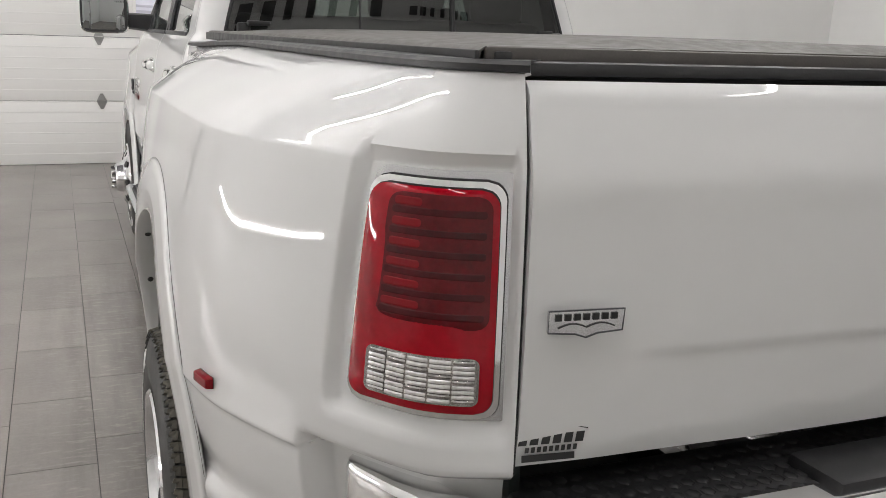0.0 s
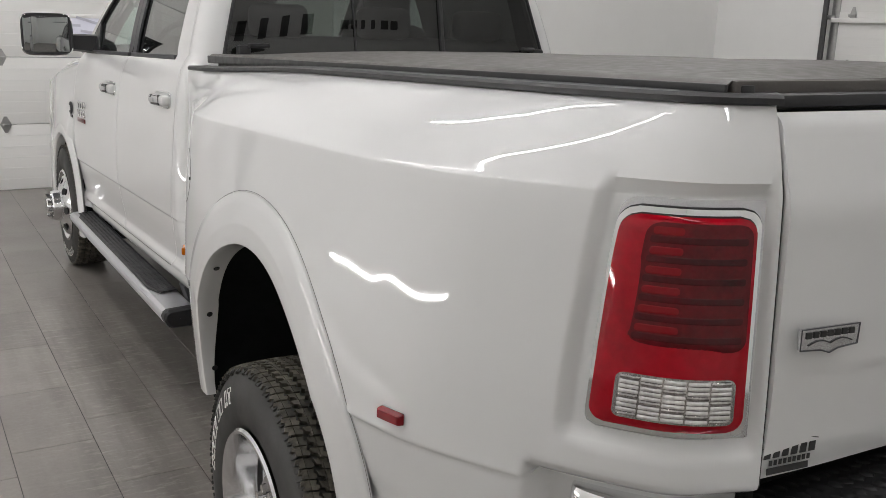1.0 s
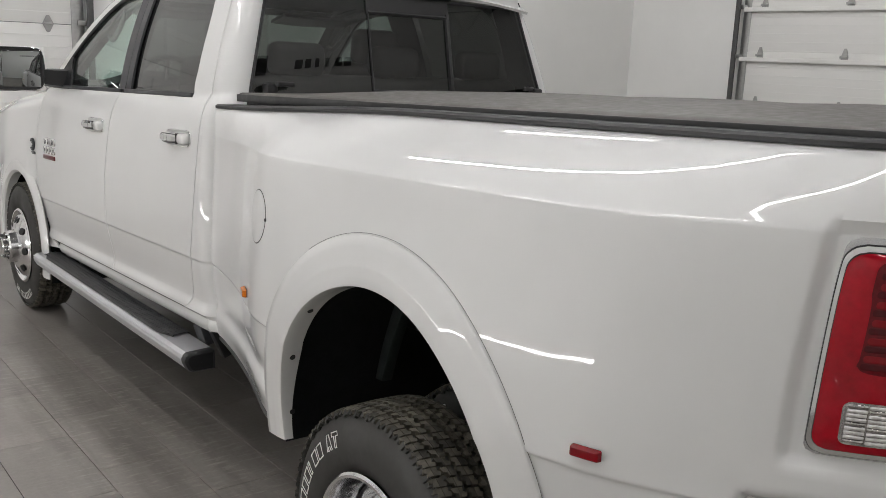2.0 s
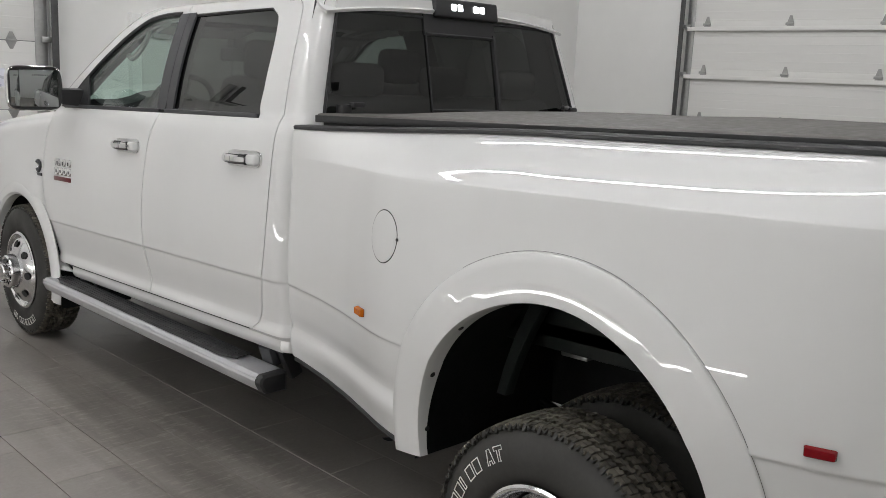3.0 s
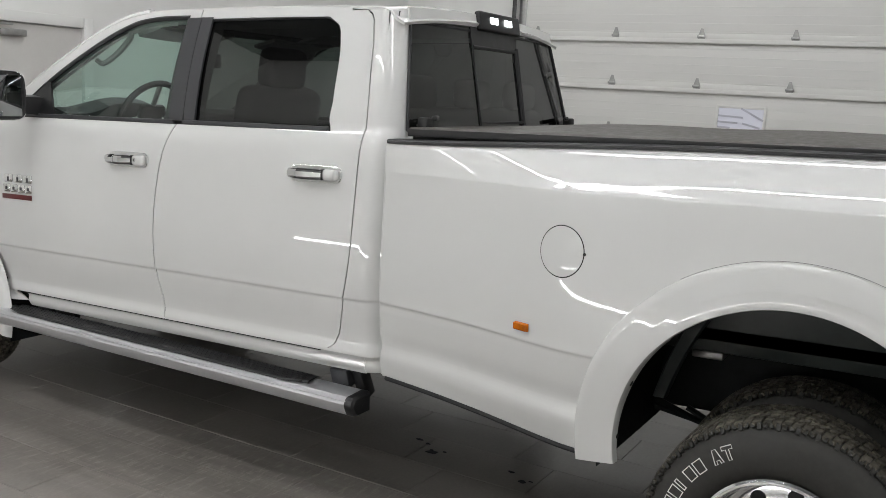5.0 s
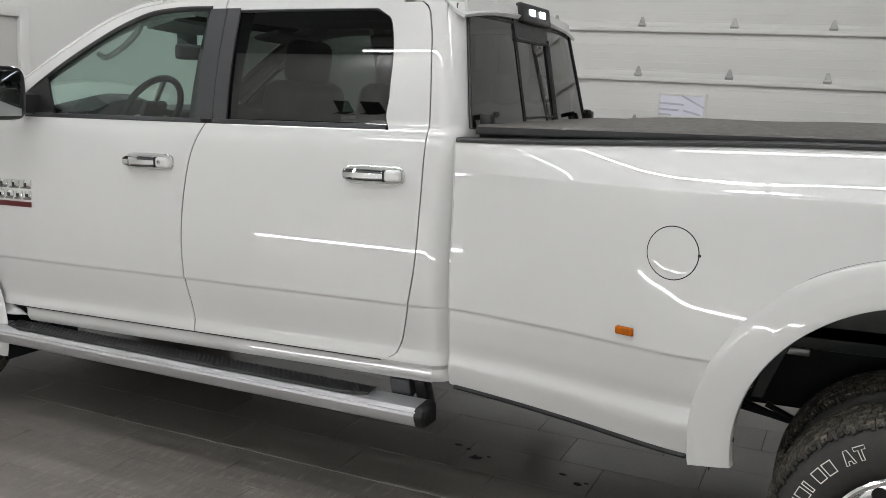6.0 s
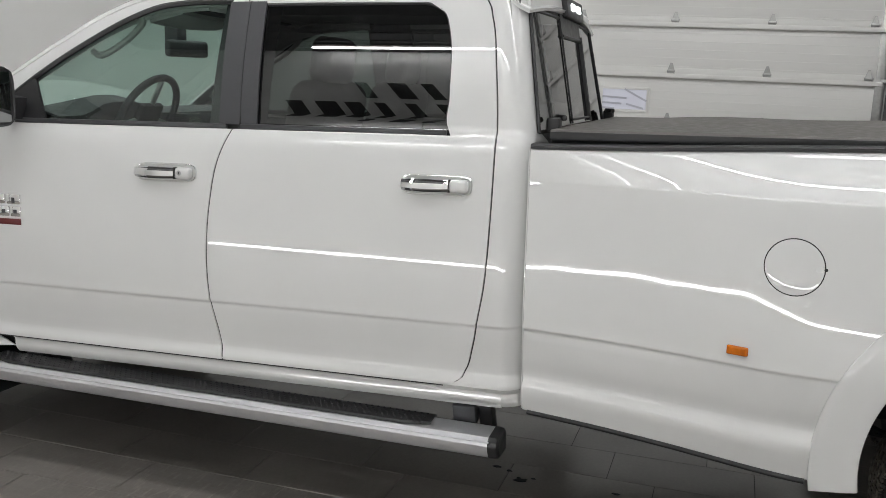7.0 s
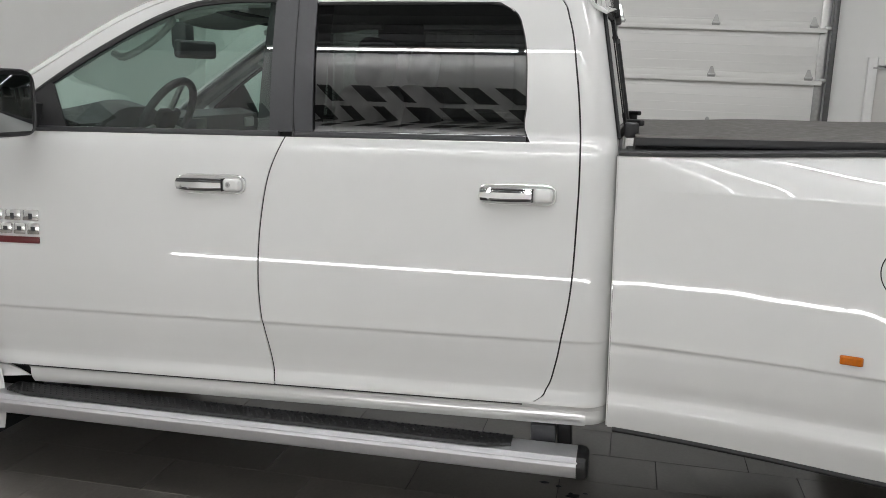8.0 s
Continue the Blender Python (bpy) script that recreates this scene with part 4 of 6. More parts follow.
def bed_point(s, z, side=-1, out=0.0):
    (xr, yr), (xw, yw) = column(s)
    b = bulge(s, z)
    inset = INSET(z) * (1.0 if z > 0.81 else 0.6 + 0.4 * min(max((xw - 0.944) / 0.28, 0.0), 1.0))
    inset += NARROW(max(z, 0.83)) * (max(0.0, 1.0 - (xw - 0.966) / 0.2) + 0.12 * math.exp(-(((s - 0.90) / 0.13) ** 2))) * smooth(0.4, 0.55, s)
    x, y = xr + (xw - xr) * b - inset, yr + (yw - yr) * b
    if s < Y_SPLIT:
        y += INSET(z) * 0.7 * (Y_SPLIT - s)
    if out:
        p, q = np.array(bed_point(s + 0.004, z, side)), np.array(bed_point(s - 0.004, z, side))
        a, c = np.array(bed_point(s, z + 0.004, side)), np.array(bed_point(s, z - 0.004, side))
        n = np.cross(p - q, a - c)
        n = n / np.linalg.norm(n)
        if n[0] * side < 0 and abs(n[0]) > 0.05 or (abs(n[0]) <= 0.05 and n[1] > 0):
            n = -n
        return (side * x + n[0] * out, y + n[1] * out, z + n[2] * out + lift(s, z))
    return (side * x, y, z + lift(s, z))


# the tail lamp's field round the corner: s runs from L1 (at the tailgate) to L0(z)
LAMP_Z0, LAMP_Z1 = 0.947, 1.322
END = Y_SPLIT - 1.0


def lamp_left(z):
    return float(np.interp(z, (0.95, 1.0, 1.05, 1.1, 1.15, 1.2, 1.25, 1.3, 1.34), (-1.327, -1.331, -1.337, -1.345, -1.355, -1.366, -1.378, -1.391, -1.402)))


def recess(s, z):
    """How deep the skin is let in round the tail lamp."""
    if s > -0.9:
        return 0.0
    a = min(max((lamp_left(z) + 0.074 - s) / 0.042, 0.0), 1.0)
    b = min(max((z - LAMP_Z0 + 0.030) / 0.018, 0.0), 1.0) * min(max((LAMP_Z1 + 0.028 - z) / 0.014, 0.0), 1.0)
    lamp = 0.018 * a * b * smooth(END + 0.004, END + 0.04, s)
    # the notch that clears the bumper's end
    dy = column(s)[1][1] + 1.028
    dz = z - 0.842
    d = math.hypot(max(dy, 0), max(dz, 0)) if dy > 0 and dz > 0 else max(dy, dz)
    notch = 0.05 * smooth(0.024, -0.012, d)
    return -max(lamp, notch)


def bed_low(s):
    y = s if s >= Y_SPLIT else column(s)[1][1]
    d = abs(y - AC[0]) / AW
    if d < AR:
        return AC[1] + math.sqrt(AR * AR - d * d)
    if y > 0:
        return float(np.interp(y, (0.57, 1.5), (0.505, 0.535)))
    return float(np.interp(y, (-1.30, -1.0, -0.62), (0.66, 0.60, 0.55)))


def flare_x(y, z):
    """How far out the wheel arch flare's plate lies: with the skin above the crease, then in one straight plane."""
    x = -bed_point(max(y, -0.8), max(z, 0.83))[0]
    return x - 0.08 * max(0.85 - z, 0.0)


def bed_side(side):
    cuts = [AC[0] + AW * AR * math.cos(t) for t in np.linspace(0.015, math.pi - 0.015, 60)]
    ss = [*np.linspace(1.487, AC[0] + AW * AR + 0.003, 34), *cuts, *np.linspace(AC[0] - AW * AR - 0.003, Y_SPLIT, 14)[0:-1], *np.linspace(Y_SPLIT, END, 110)]
    ss = sorted(ss, reverse=True)
    heights = levels(0.50, TOP, BED_KEYS, 0.011)
    pts = []
    for s in ss:
        lo = bed_low(s)
        row = []
        for h in heights:
            z = max(h, lo)
            r = recess(s, z)
            row.append(bed_point(s, z, side, r) if r else bed_point(s, z, side))
        row.append((side * (column(s)[0][0] - 0.018), column(s)[0][1] + (0.012 if s < Y_SPLIT else 0), TOP + 0.004 + lift(s, TOP)))
        pts.append(row)
    panel = part("bed_side", grid(pts, 0.006), WHITE, truck, "white flared bed side over the dual wheels", 40)
    jamb = []
    for z in np.linspace(0.85, TOP, 40):
        x, y, _ = bed_point(END, z, side, recess(END, z) - 0.001)
        jamb.append([(x, y, z), (x - side * 0.004, y + 0.05, z)])
    part("gate_jamb", grid(jamb, 0.003), JAMB, panel)
    # front edge return and the black strip under the skin
    pts = [[(side * (-bed_point(1.487, z)[0] - d), 1.488 + (0.0 if d == 0 else 0.002), z) for d in (0.0, 0.06)] for z in np.linspace(0.54, TOP, 20)]
    part("bed_front_edge", grid(pts, 0.004), WHITE, panel)
    low = [Vector(bed_point(y, bed_low(y) + 0.004, side, -0.006)) + Vector((0, 0, -0.012)) for y in np.linspace(1.47, 0.58, 24)]
    part("lower_seal", tube(low, 0.011, 8), PLASTIC, panel)
    # wheel arch flare
    pts = []
    for t in np.linspace(-0.14, math.pi + 0.14, 72):
        c, q = math.cos(t), math.sin(t)
        row = []
        fold = AR - 0.050
        for r, o in ((AR + 0.029, -0.004), (AR + 0.029, 0.004), (AR + 0.026, 0.007), (AR + 0.0, 0.0075), (AR - 0.025, 0.008), (AR - 0.047, 0.0082), (AR - 0.050, 0.0083), (AR - 0.053, 0.0086), (AR - 0.075, 0.0104),
                     (AR - 0.094, 0.0119), (AR - 0.101, 0.0105), (AR - 0.104, 0.003), (AR - 0.105, -0.022), (AR - 0.107, -0.05)):
            o *= 1.0 if o > -0.01 else 0.3 + 0.7 * smooth(-0.14, 0.55, t)
            rr = max(r, fold)
            x = flare_x(AC[0] + rr * c * AW, AC[1] + rr * q)
            row.append((side * (x + o), AC[0] + r * c * AW, AC[1] + r * q))
        pts.append(row)
    flare = part("wheel_arch_flare", grid(pts, 0.004), WHITE, panel, "", 50)
    seam = [(side * (flare_x(AC[0] + (AR + 0.0315) * AW * math.cos(t), AC[1] + (AR + 0.0315) * math.sin(t)) + 0.0005), AC[0] + (AR + 0.0315) * AW * math.cos(t), AC[1] + (AR + 0.0315) * math.sin(t))
            for t in np.linspace(1.05, math.pi - 0.1, 60)]
    part("seam", tube(seam, 0.0005, 6), JAMB, panel)
    for t in (0.03, 0.42, 0.85):
        c = Vector((side * (flare_x(AC[0] + (AR - 0.05) * AW * math.cos(t), AC[1] + (AR - 0.05) * math.sin(t)) - 0.022), AC[0] + (AR - 0.106) * AW * math.cos(t), AC[1] + (AR - 0.106) * math.sin(t)))
        part("rivet", lathe_disc(c, 0.009, (0, -math.cos(t), -math.sin(t))), JAMB, flare)
    # inner wheelhouse
    rows = [[(side * x, AC[0] + (AR - 0.03) * AW * math.cos(t), AC[1] + (AR - 0.03) * math.sin(t)) for x in (0.50, 0.8, 1.17)] for t in np.linspace(-0.19, math.pi + 0.25, 36)]
    part("wheelhouse", grid(rows), UNDER, panel)
    part("inner_bed_wall", box((side * 0.80, 0.0, 0.98), (0.02, 2.5, 0.36), 0.004), FRAMEMET, panel)
    # a pressed brace that bows up the bed wall, with turned flanges
    bow = []
    for v in np.linspace(0, 1, 14):
        y, z = 0.40 - 0.14 * v - 0.10 * v * v, 0.64 + 0.50 * v - 0.04 * v * v
        w = 0.022 + 0.012 * v + 0.03 * smooth(0.75, 1.0, v)
        bow.append([(side * x, y + k * w, z) for x, k in ((0.865, -1.0), (0.895, -0.95), (0.90, -0.8), (0.90, 0.8), (0.895, 0.95), (0.865, 1.0))])
    part("bed_brace", grid(bow, 0.004), FRAMEMET, panel, "", 40)
    for y, z, r in ((-0.10, 1.045, 0.016), (-0.27, 1.02, 0.022), (0.05, 1.10, 0.02)):
        part("wall_hole", lathe_disc((side * 0.8115, y, z), r, (side, 0, 0), 0.002, 14), JAMB, panel)
    part("frame_bracket", box((side * 0.60, 0.31, 0.745), (0.10, 0.11, 0.028), 0.006), STEEL, panel, "bare steel frame bracket")
    part("bed_rib", box((side * 0.825, -0.02, 1.10), (0.03, 1.0, 0.018), 0.006), FRAMEMET, panel)
    return panel


bed_left = bed_side(-1)
bed_right = bed_side(1)


def lamp_patch(s_in, s_out, z_lo, z_hi, out, n=22, m=26, corner=0.03, thick=0.008, crown=0.0):
    """A rounded field on the corner's skin between s curves and heights, lifted off it."""
    pts = []
    for i in range(m):
        v = i / (m - 1)
        z = z_lo + (z_hi - z_lo) * v
        a, b = s_out(z), s_in(z)
        w = 0.5 - 0.5 * math.cos(math.pi * v)
        z = z_lo + (z_hi - z_lo) * (0.6 * w + 0.4 * v)
        e = min(z - z_lo, z_hi - z)
        cut = corner - math.sqrt(max(corner**2 - max(corner - e, 0) ** 2, 0)) if e < corner else 0.0
        a2, b2 = a - cut * 1.9, b + cut * 1.9
        row = []
        for j in range(n):
            u = j / (n - 1)
            k = crown * (1 - (2 * u - 1) ** 6) * (1 - (2 * v - 1) ** 6)
            row.append(bed_point(a2 + (b2 - a2) * u, z, -1, out + k))
        pts.append(row)
    return grid(pts, thick)


lamp_body = part("tail_lamp", lamp_patch(lambda z: END + 0.003, lambda z: lamp_left(z) - 0.004, LAMP_Z0 - 0.002, LAMP_Z1 + 0.004, -0.016, corner=0.02), SILVER, bed_left,
                 "red and clear tail lamp in a bright bezel", 50)
part("bezel", lamp_patch(lambda z: END + 0.048, lambda z: lamp_left(z) - 0.008, LAMP_Z0 + 0.004, LAMP_Z1 - 0.010, -0.007, corner=0.028, m=40), CHROME, lamp_body, "bright lamp bezel", 50)
part("bezel_groove", lamp_patch(lambda z: END + 0.044, lambda z: lamp_left(z) - 0.0055, LAMP_Z0 + 0.0015, LAMP_Z1 - 0.0075, -0.0125, corner=0.029, m=40), JAMB, lamp_body, "", 50)
part("lens_gasket", lamp_patch(lambda z: END + 0.063, lambda z: lamp_left(z) - 0.0205, LAMP_Z0 + 0.0125, LAMP_Z1 - 0.0195, -0.0045, corner=0.026, m=40), JAMB, lamp_body, "", 50)
part("red_lens", lamp_patch(lambda z: END + 0.066, lambda z: lamp_left(z) - 0.0225, LAMP_Z0 + 0.0145, LAMP_Z1 - 0.0215, 0.0, corner=0.026, crown=0.010, m=44, n=34), RED, lamp_body, "glossy red lens", 50)
block = part("led_block", lamp_patch(lambda z: END + 0.085, lambda z: lamp_left(z) - 0.105, 1.095, 1.292, 0.0095, corner=0.020, thick=0.004, m=36, crown=0.001), REDDARK, lamp_body, "dark red led block", 50)
for k in range(6):
    z0 = 1.108 + 0.0305 * k
    part("led_bar", lamp_patch(lambda z: END + 0.10, lambda z: lamp_left(z) - 0.118, z0, z0 + 0.011, 0.0103, m=10, corner=0.004, thick=0.004, crown=0.0004), REDBAR, block, "", 50)
    part("led_glow_bar", lamp_patch(lambda z: END + 0.27, lambda z: lamp_left(z) - 0.122, z0 + 0.013, z0 + 0.025, 0.0104, m=10, corner=0.005, thick=0.004, crown=0.0004), REDLIT, block, "", 50)
part("clear_lens", lamp_patch(lambda z: END + 0.105, lambda z: lamp_left(z) - 0.095, 0.978, 1.052, 0.0105, corner=0.012, thick=0.004, m=30), REFLECTOR, lamp_body, "ribbed clear reversing lens", 50)
for k in range(9):
    z0 = 0.9815 + 0.0076 * k
    for c in range(5):
        def u_in(z, c=c):
            return END + 0.115 + (lamp_left(z) - 0.105 - END - 0.115) * (c + 0.03) / 5

        def u_out(z, c=c):
            return END + 0.115 + (lamp_left(z) - 0.105 - END - 0.115) * (c + 0.96) / 5
        part("lens_prism", lamp_patch(u_in, u_out, z0, z0 + 0.0064, 0.0118 + 0.0008 * ((c + k) % 2), m=5, n=9, corner=0.0012, thick=0.003, crown=0.0012), CLEARLENS if (c * 3 + k * 5) % 4 else REFLECTOR, lamp_body, "", 50)

# fuel filler door, side markers
def disc_on_bed(y, z, r, out, n=40):
    bm = bmesh.new()
    rings = []
    for q in (0.0, 0.5, 0.9, 0.97, 1.0):
        o = out if q < 0.95 else (out - 0.0008 if q < 0.99 else -0.004)
        rings.append([bed_point(y + max(q, 0.001) * r * math.cos(t), z + max(q, 0.001) * r * math.sin(t), -1, o) for t in (2 * math.pi * j / n for j in range(n))])
    add_grid(bm, rings, False, True)
    bmesh.ops.remove_doubles(bm, verts=bm.verts[:], dist=0.0004)
    return bm


FY, FZ = 0.655, 1.143
ring = part("filler_gap", disc_on_bed(FY, FZ, 0.0856, 0.0012), JAMB, bed_left, "dark gap round the filler door")
filler = part("filler_door", disc_on_bed(FY, FZ, 0.082, 0.0024), WHITE, bed_left, "round white fuel filler door")
part("finger_notch", disc_on_bed(FY - 0.068, FZ, 0.011, 0.0034), WHITE, filler)
part("notch_gap", disc_on_bed(FY - 0.0835, FZ, 0.005, 0.0038), JAMB, filler)


def marker(y0, y1, z0, z1, mat, name, label):
    pts = []
    for z in np.linspace(z0, z1, 13):
        row = []
        for y in np.linspace(y0, y1, 23):
            u, v = 2 * (y - y0) / (y1 - y0) - 1, 2 * (z - z0) / (z1 - z0) - 1
            d = max(abs(u) - 0.78, 0.0) / 0.22, max(abs(v) - 0.6, 0.0) / 0.4
            row.append(bed_point(y, z - v * (z1 - z0) * 0.10 * d[0] ** 2, -1, 0.003 + 0.013 * math.sqrt(max(0.0, 1 - d[0] ** 2)) * math.sqrt(max(0.0, 1 - d[1] ** 2))))
        pts.append(row)
    ob = part(name, grid(pts), mat, bed_left, label)
    y, z = (y0 + y1) / 2, (z0 + z1) / 2
    pts = [[bed_point(a, b, -1, 0.0015) for a in np.linspace(y0 + 0.003, y1 - 0.003, 5)] for b in np.linspace(z0 + 0.001, z1 - 0.001, 4)]
    part("gasket", grid(pts, 0.002), JAMB, ob)


marker(0.762, 0.823, 0.862, 0.890, AMBER, "side_marker", "amber side marker lamp")
marker(-0.785, -0.722, 0.858, 0.882, REDMARK, "side_marker", "red side marker lamp")

# tailgate
def gate_point(x, z, out=0.0):
    y = GATE(z) - 0.042 * (1 - (x / 0.82) ** 2) + 0.0065 * smooth(1.052, 1.034, z) * (1 - smooth(0.5, 0.74, abs(x)))
    return (x, y - out, z + 0.027 * min(max((z - 1.345) / 0.092, 0.0), 1.0))


GATE = soft([(0.873, -1.272), (0.90, -1.279), (1.0, -1.287), (1.10, -1.288), (1.25, -1.2885), (1.325, -1.2875), (1.338, -1.2845), (1.36, -1.277), (1.40, -1.2625), (1.42, -1.254), (1.43, -1.240)])
pts = []
for z in np.linspace(0.873, 1.43, 64):
    w = -bed_point(END, z)[0] - 0.0045
    pts.append([gate_point(x, z) for x in np.linspace(-w, w, 41)])
gate = part("tailgate", grid(pts, 0.02), WHITE, truck, "white tailgate with a folded crease")
part("gate_cap", box((0, -1.19, 1.470), (1.62, 0.09, 0.022), 0.007), PLASTIC, gate)
badge = Matrix.Translation((-0.732, -1.318, 1.112)) @ Matrix.Rotation(radians(-7), 4, "Z")
plate = part("trim_badge", prism([(-0.06, 0.018), (0.06, 0.018), (0.058, -0.015), (0.018, -0.018), (0.0, -0.024), (-0.018, -0.018), (-0.06, -0.015)], 0.006, badge), SILVER, gate, "silver trim badge")
part("outline", tube([badge @ Vector((x, -0.0005, z)) for x, z in ((-0.06, 0.018), (0.06, 0.018), (0.058, -0.015), (0.018, -0.018), (0.0, -0.024), (-0.018, -0.018), (-0.06, -0.015))], 0.0013, 5, True), TRIM, plate)
rng = random.Random(2)
for k in range(7):
    x = -0.050 + 0.0147 * k
    part("dark_bar", prism([(x, 0.003), (x + 0.010, 0.003), (x + 0.010, 0.013), (x, 0.013)], 0.003, badge @ Matrix.Translation((0, -0.002, 0))), STICKER, plate)
for s in (-1, 1):
    arc = [badge @ Vector((s * x, -0.001, -0.008 + 0.006 * math.sin(x / 0.045 * math.pi))) for x in np.linspace(0.0, 0.045, 9)]
    part("dark_arc", tube(arc, 0.0012, 6), STICKER, plate)
deal = Matrix.Translation((-0.762, -1.2895, 0.916)) @ Matrix.Scale(1.2, 4) @ Matrix.Rotation(radians(-7), 4, "Z") @ Matrix.Rotation(radians(-6), 4, "X")
decal = part("dealer_sticker", prism([(-0.04, -0.026), (0.032, -0.026), (0.032, -0.017), (-0.04, -0.017)], 0.001, deal), STICKER, gate, "small black dealer sticker")
for k in range(6):
    x = -0.045 + 0.0155 * k
    part("bar", prism([(x, -0.004), (x + 0.011, -0.004), (x + 0.0135, 0.009), (x + 0.0025, 0.009)], 0.001, deal), STICKER, decal)
for k in range(9):
    x = -0.036 + 0.0082 * k
    part("bar", prism([(x, -0.014), (x + 0.005, -0.014), (x + 0.006, -0.007), (x + 0.001, -0.007)], 0.001, deal), STICKER, decal)
ridge = [deal @ Vector(p) for p in ((-0.05, 0, 0.010), (-0.03, 0, 0.016), (-0.018, 0, 0.014), (0.008, 0, 0.026), (0.028, 0, 0.018), (0.05, 0, 0.013))]
part("bar", tube(ridge, 0.0009, 5), STICKER, decal)

# rail caps, bed cover
for s in (-1, 1):
    path = [(s * (column(y)[0][0] - 0.012), column(y)[0][1], TOP + 0.008 + lift(y, TOP)) for y in [*np.linspace(1.487, Y_SPLIT, 20), *np.linspace(Y_SPLIT - 0.05, END, 14)]]
    bm = bmesh.new()
    rows = []
    for i, p in enumerate(path):
        a, b = Vector(path[max(i - 1, 0)]), Vector(path[min(i + 1, len(path) - 1)])
        d = (b - a).normalized()
        n = Vector((0, 0, 1)).cross(d) * s
        n = n if n.x * s > -0.05 else -n
        rows.append([Vector(p) + n * u + Vector((0, 0, w)) for u, w in ((0.016, -0.006), (0.017, 0.004), (0.010, 0.010), (-0.06, 0.011), (-0.06, -0.008))])
    add_grid(bm, rows)
    part("rail_cap", solid(bm, 0.004), PLASTIC, bed_left if s < 0 else bed_right)

cover = part("cover_frame", box((0, 0.13, 1.46), (1.66, 2.62, 0.022), 0.005), PLASTIC, truck, "black frame of the folding bed cover")
pts = []
for y in np.linspace(1.435, -1.19, 60):
    k = smooth(1.435, 1.0, y) * smooth(-1.19, -1.0, y)
    sag = 0.003 * math.sin(y * 9.0)
    row = []
    for x in np.linspace(-0.855, 0.855, 41):
        e = 1 - abs(x / 0.855) ** 3
        row.append((x, y, 1.500 + 0.022 * e * k + sag * e))
    row = [(-0.862, y, 1.468), (-0.866, y, 1.476), (-0.864, y, 1.494)] + row + [(0.864, y, 1.494), (0.866, y, 1.476), (0.862, y, 1.468)]
    pts.append(row)
vinyl = part("cover_vinyl", grid(pts, 0.003), VINYL, cover, "black vinyl bed cover", 45)
for s in (-1, 1):
    part("cover_edge", box((s * 0.868, 0.122, 1.481), (0.008, 2.63, 0.028), 0.003), PLASTIC, vinyl, "black rubber edge")
for y in (1.43, -1.19):
    part("cover_end", box((0, y, 1.484), (1.71, 0.02, 0.034), 0.006), VINYL, vinyl)
for s in (-1, 1):
    part("cover_corner", box((s * 0.83, -1.198, 1.484), (0.03, 0.010, 0.02), 0.004), PLASTIC, vinyl)
    bm = box((s * 0.72, 1.452, 1.512), (0.05, 0.05, 0.05), 0.01)
    add_box(bm, (s * 0.66, 1.44, 1.535), (0.11, 0.02, 0.02), 0.006, Matrix.Rotation(radians(25), 4, "Z"))
    part("cover_latch", bm, PLASTIC, cover)
part("bed_floor", box((0, 0.1, 0.86), (1.62, 2.6, 0.04)), UNDER, truck)
part("bulkhead", box((0, 1.455, 1.15), (1.78, 0.04, 0.56)), WHITE, truck)

# rear bumper with step pad and dealer plate
bm = bmesh.new()
rows = []
for x, y in spline([(-0.99, -1.052), (-1.006, -1.050), (-1.016, -1.056), (-1.018, -1.075), (-1.004, -1.115), (-0.965, -1.20), (-0.88, -1.33), (-0.6, -1.43), (0, -1.45), (0.6, -1.43), (0.88, -1.33),
                    (0.965, -1.20), (1.004, -1.115), (1.018, -1.075), (1.016, -1.056), (1.006, -1.050), (0.99, -1.052)], 150):
    n = Vector((x, (y + 0.6) * 0.9, 0)).normalized()
    rows.append([Vector((x, y, 0)) + n * o + Vector((0, 0, z)) for o, z in ((-0.06, 0.821), (-0.014, 0.821), (-0.009, 0.8205), (-0.004, 0.818), (-0.0005, 0.812), (0.001, 0.80), (0.004, 0.70), (-0.002, 0.60), (-0.03, 0.575))])
add_grid(bm, rows)
bumper = part("rear_bumper", solid(bm, 0.006), CHROME, truck, "chrome rear bumper")
bm = bmesh.new()
add_box(bm, (0, -1.30, 0.802), (1.62, 0.19, 0.03), 0.008)
pad = part("step_pad", bm, PLASTIC, bumper, "black textured step pad")
bm = bmesh.new()
for i in range(56):
    for j in range(5):
        c = Vector((-0.77 + 0.028 * i + (0.014 if j % 2 else 0), -1.385 + 0.036 * j + (0.0), 0.8185))
        v = [bm.verts.new(c + Vector((0.0125 * math.cos(t), 0.0145 * math.sin(t), 0.0))) for t in (math.pi / 6 + math.pi / 3 * k for k in range(6))]
        w = [bm.verts.new(q.co * 1.0 + (c - q.co) * 0.2 + Vector((0, 0, 0.0014))) for q in v]
        bm.faces.new(w)
        for k in range(6):
            bm.faces.new((v[k], v[(k + 1) % 6], w[(k + 1) % 6], w[k]))
tagged(part("hexagon_relief", bm, PLASTIC, pad, "raised hexagon relief"), kind="stuff")
part("plate_recess", box((0.0, -1.37, 0.775), (0.62, 0.13, 0.13), 0.015), PLASTIC, bumper)
dp = Matrix.Translation((0.0, -1.448, 0.755)) @ Matrix.Rotation(radians(-14), 4, "X")
plate2 = part("dealer_plate", prism([(-0.152, -0.076), (0.152, -0.076), (0.152, 0.076), (-0.152, 0.076)], 0.004, dp), STICKER, bumper, "black dealer plate with white bars")
rim = [dp @ Vector(p) for p in ((-0.147, -0.002, -0.071), (0.147, -0.002, -0.071), (0.147, -0.002, 0.071), (-0.147, -0.002, 0.071))]
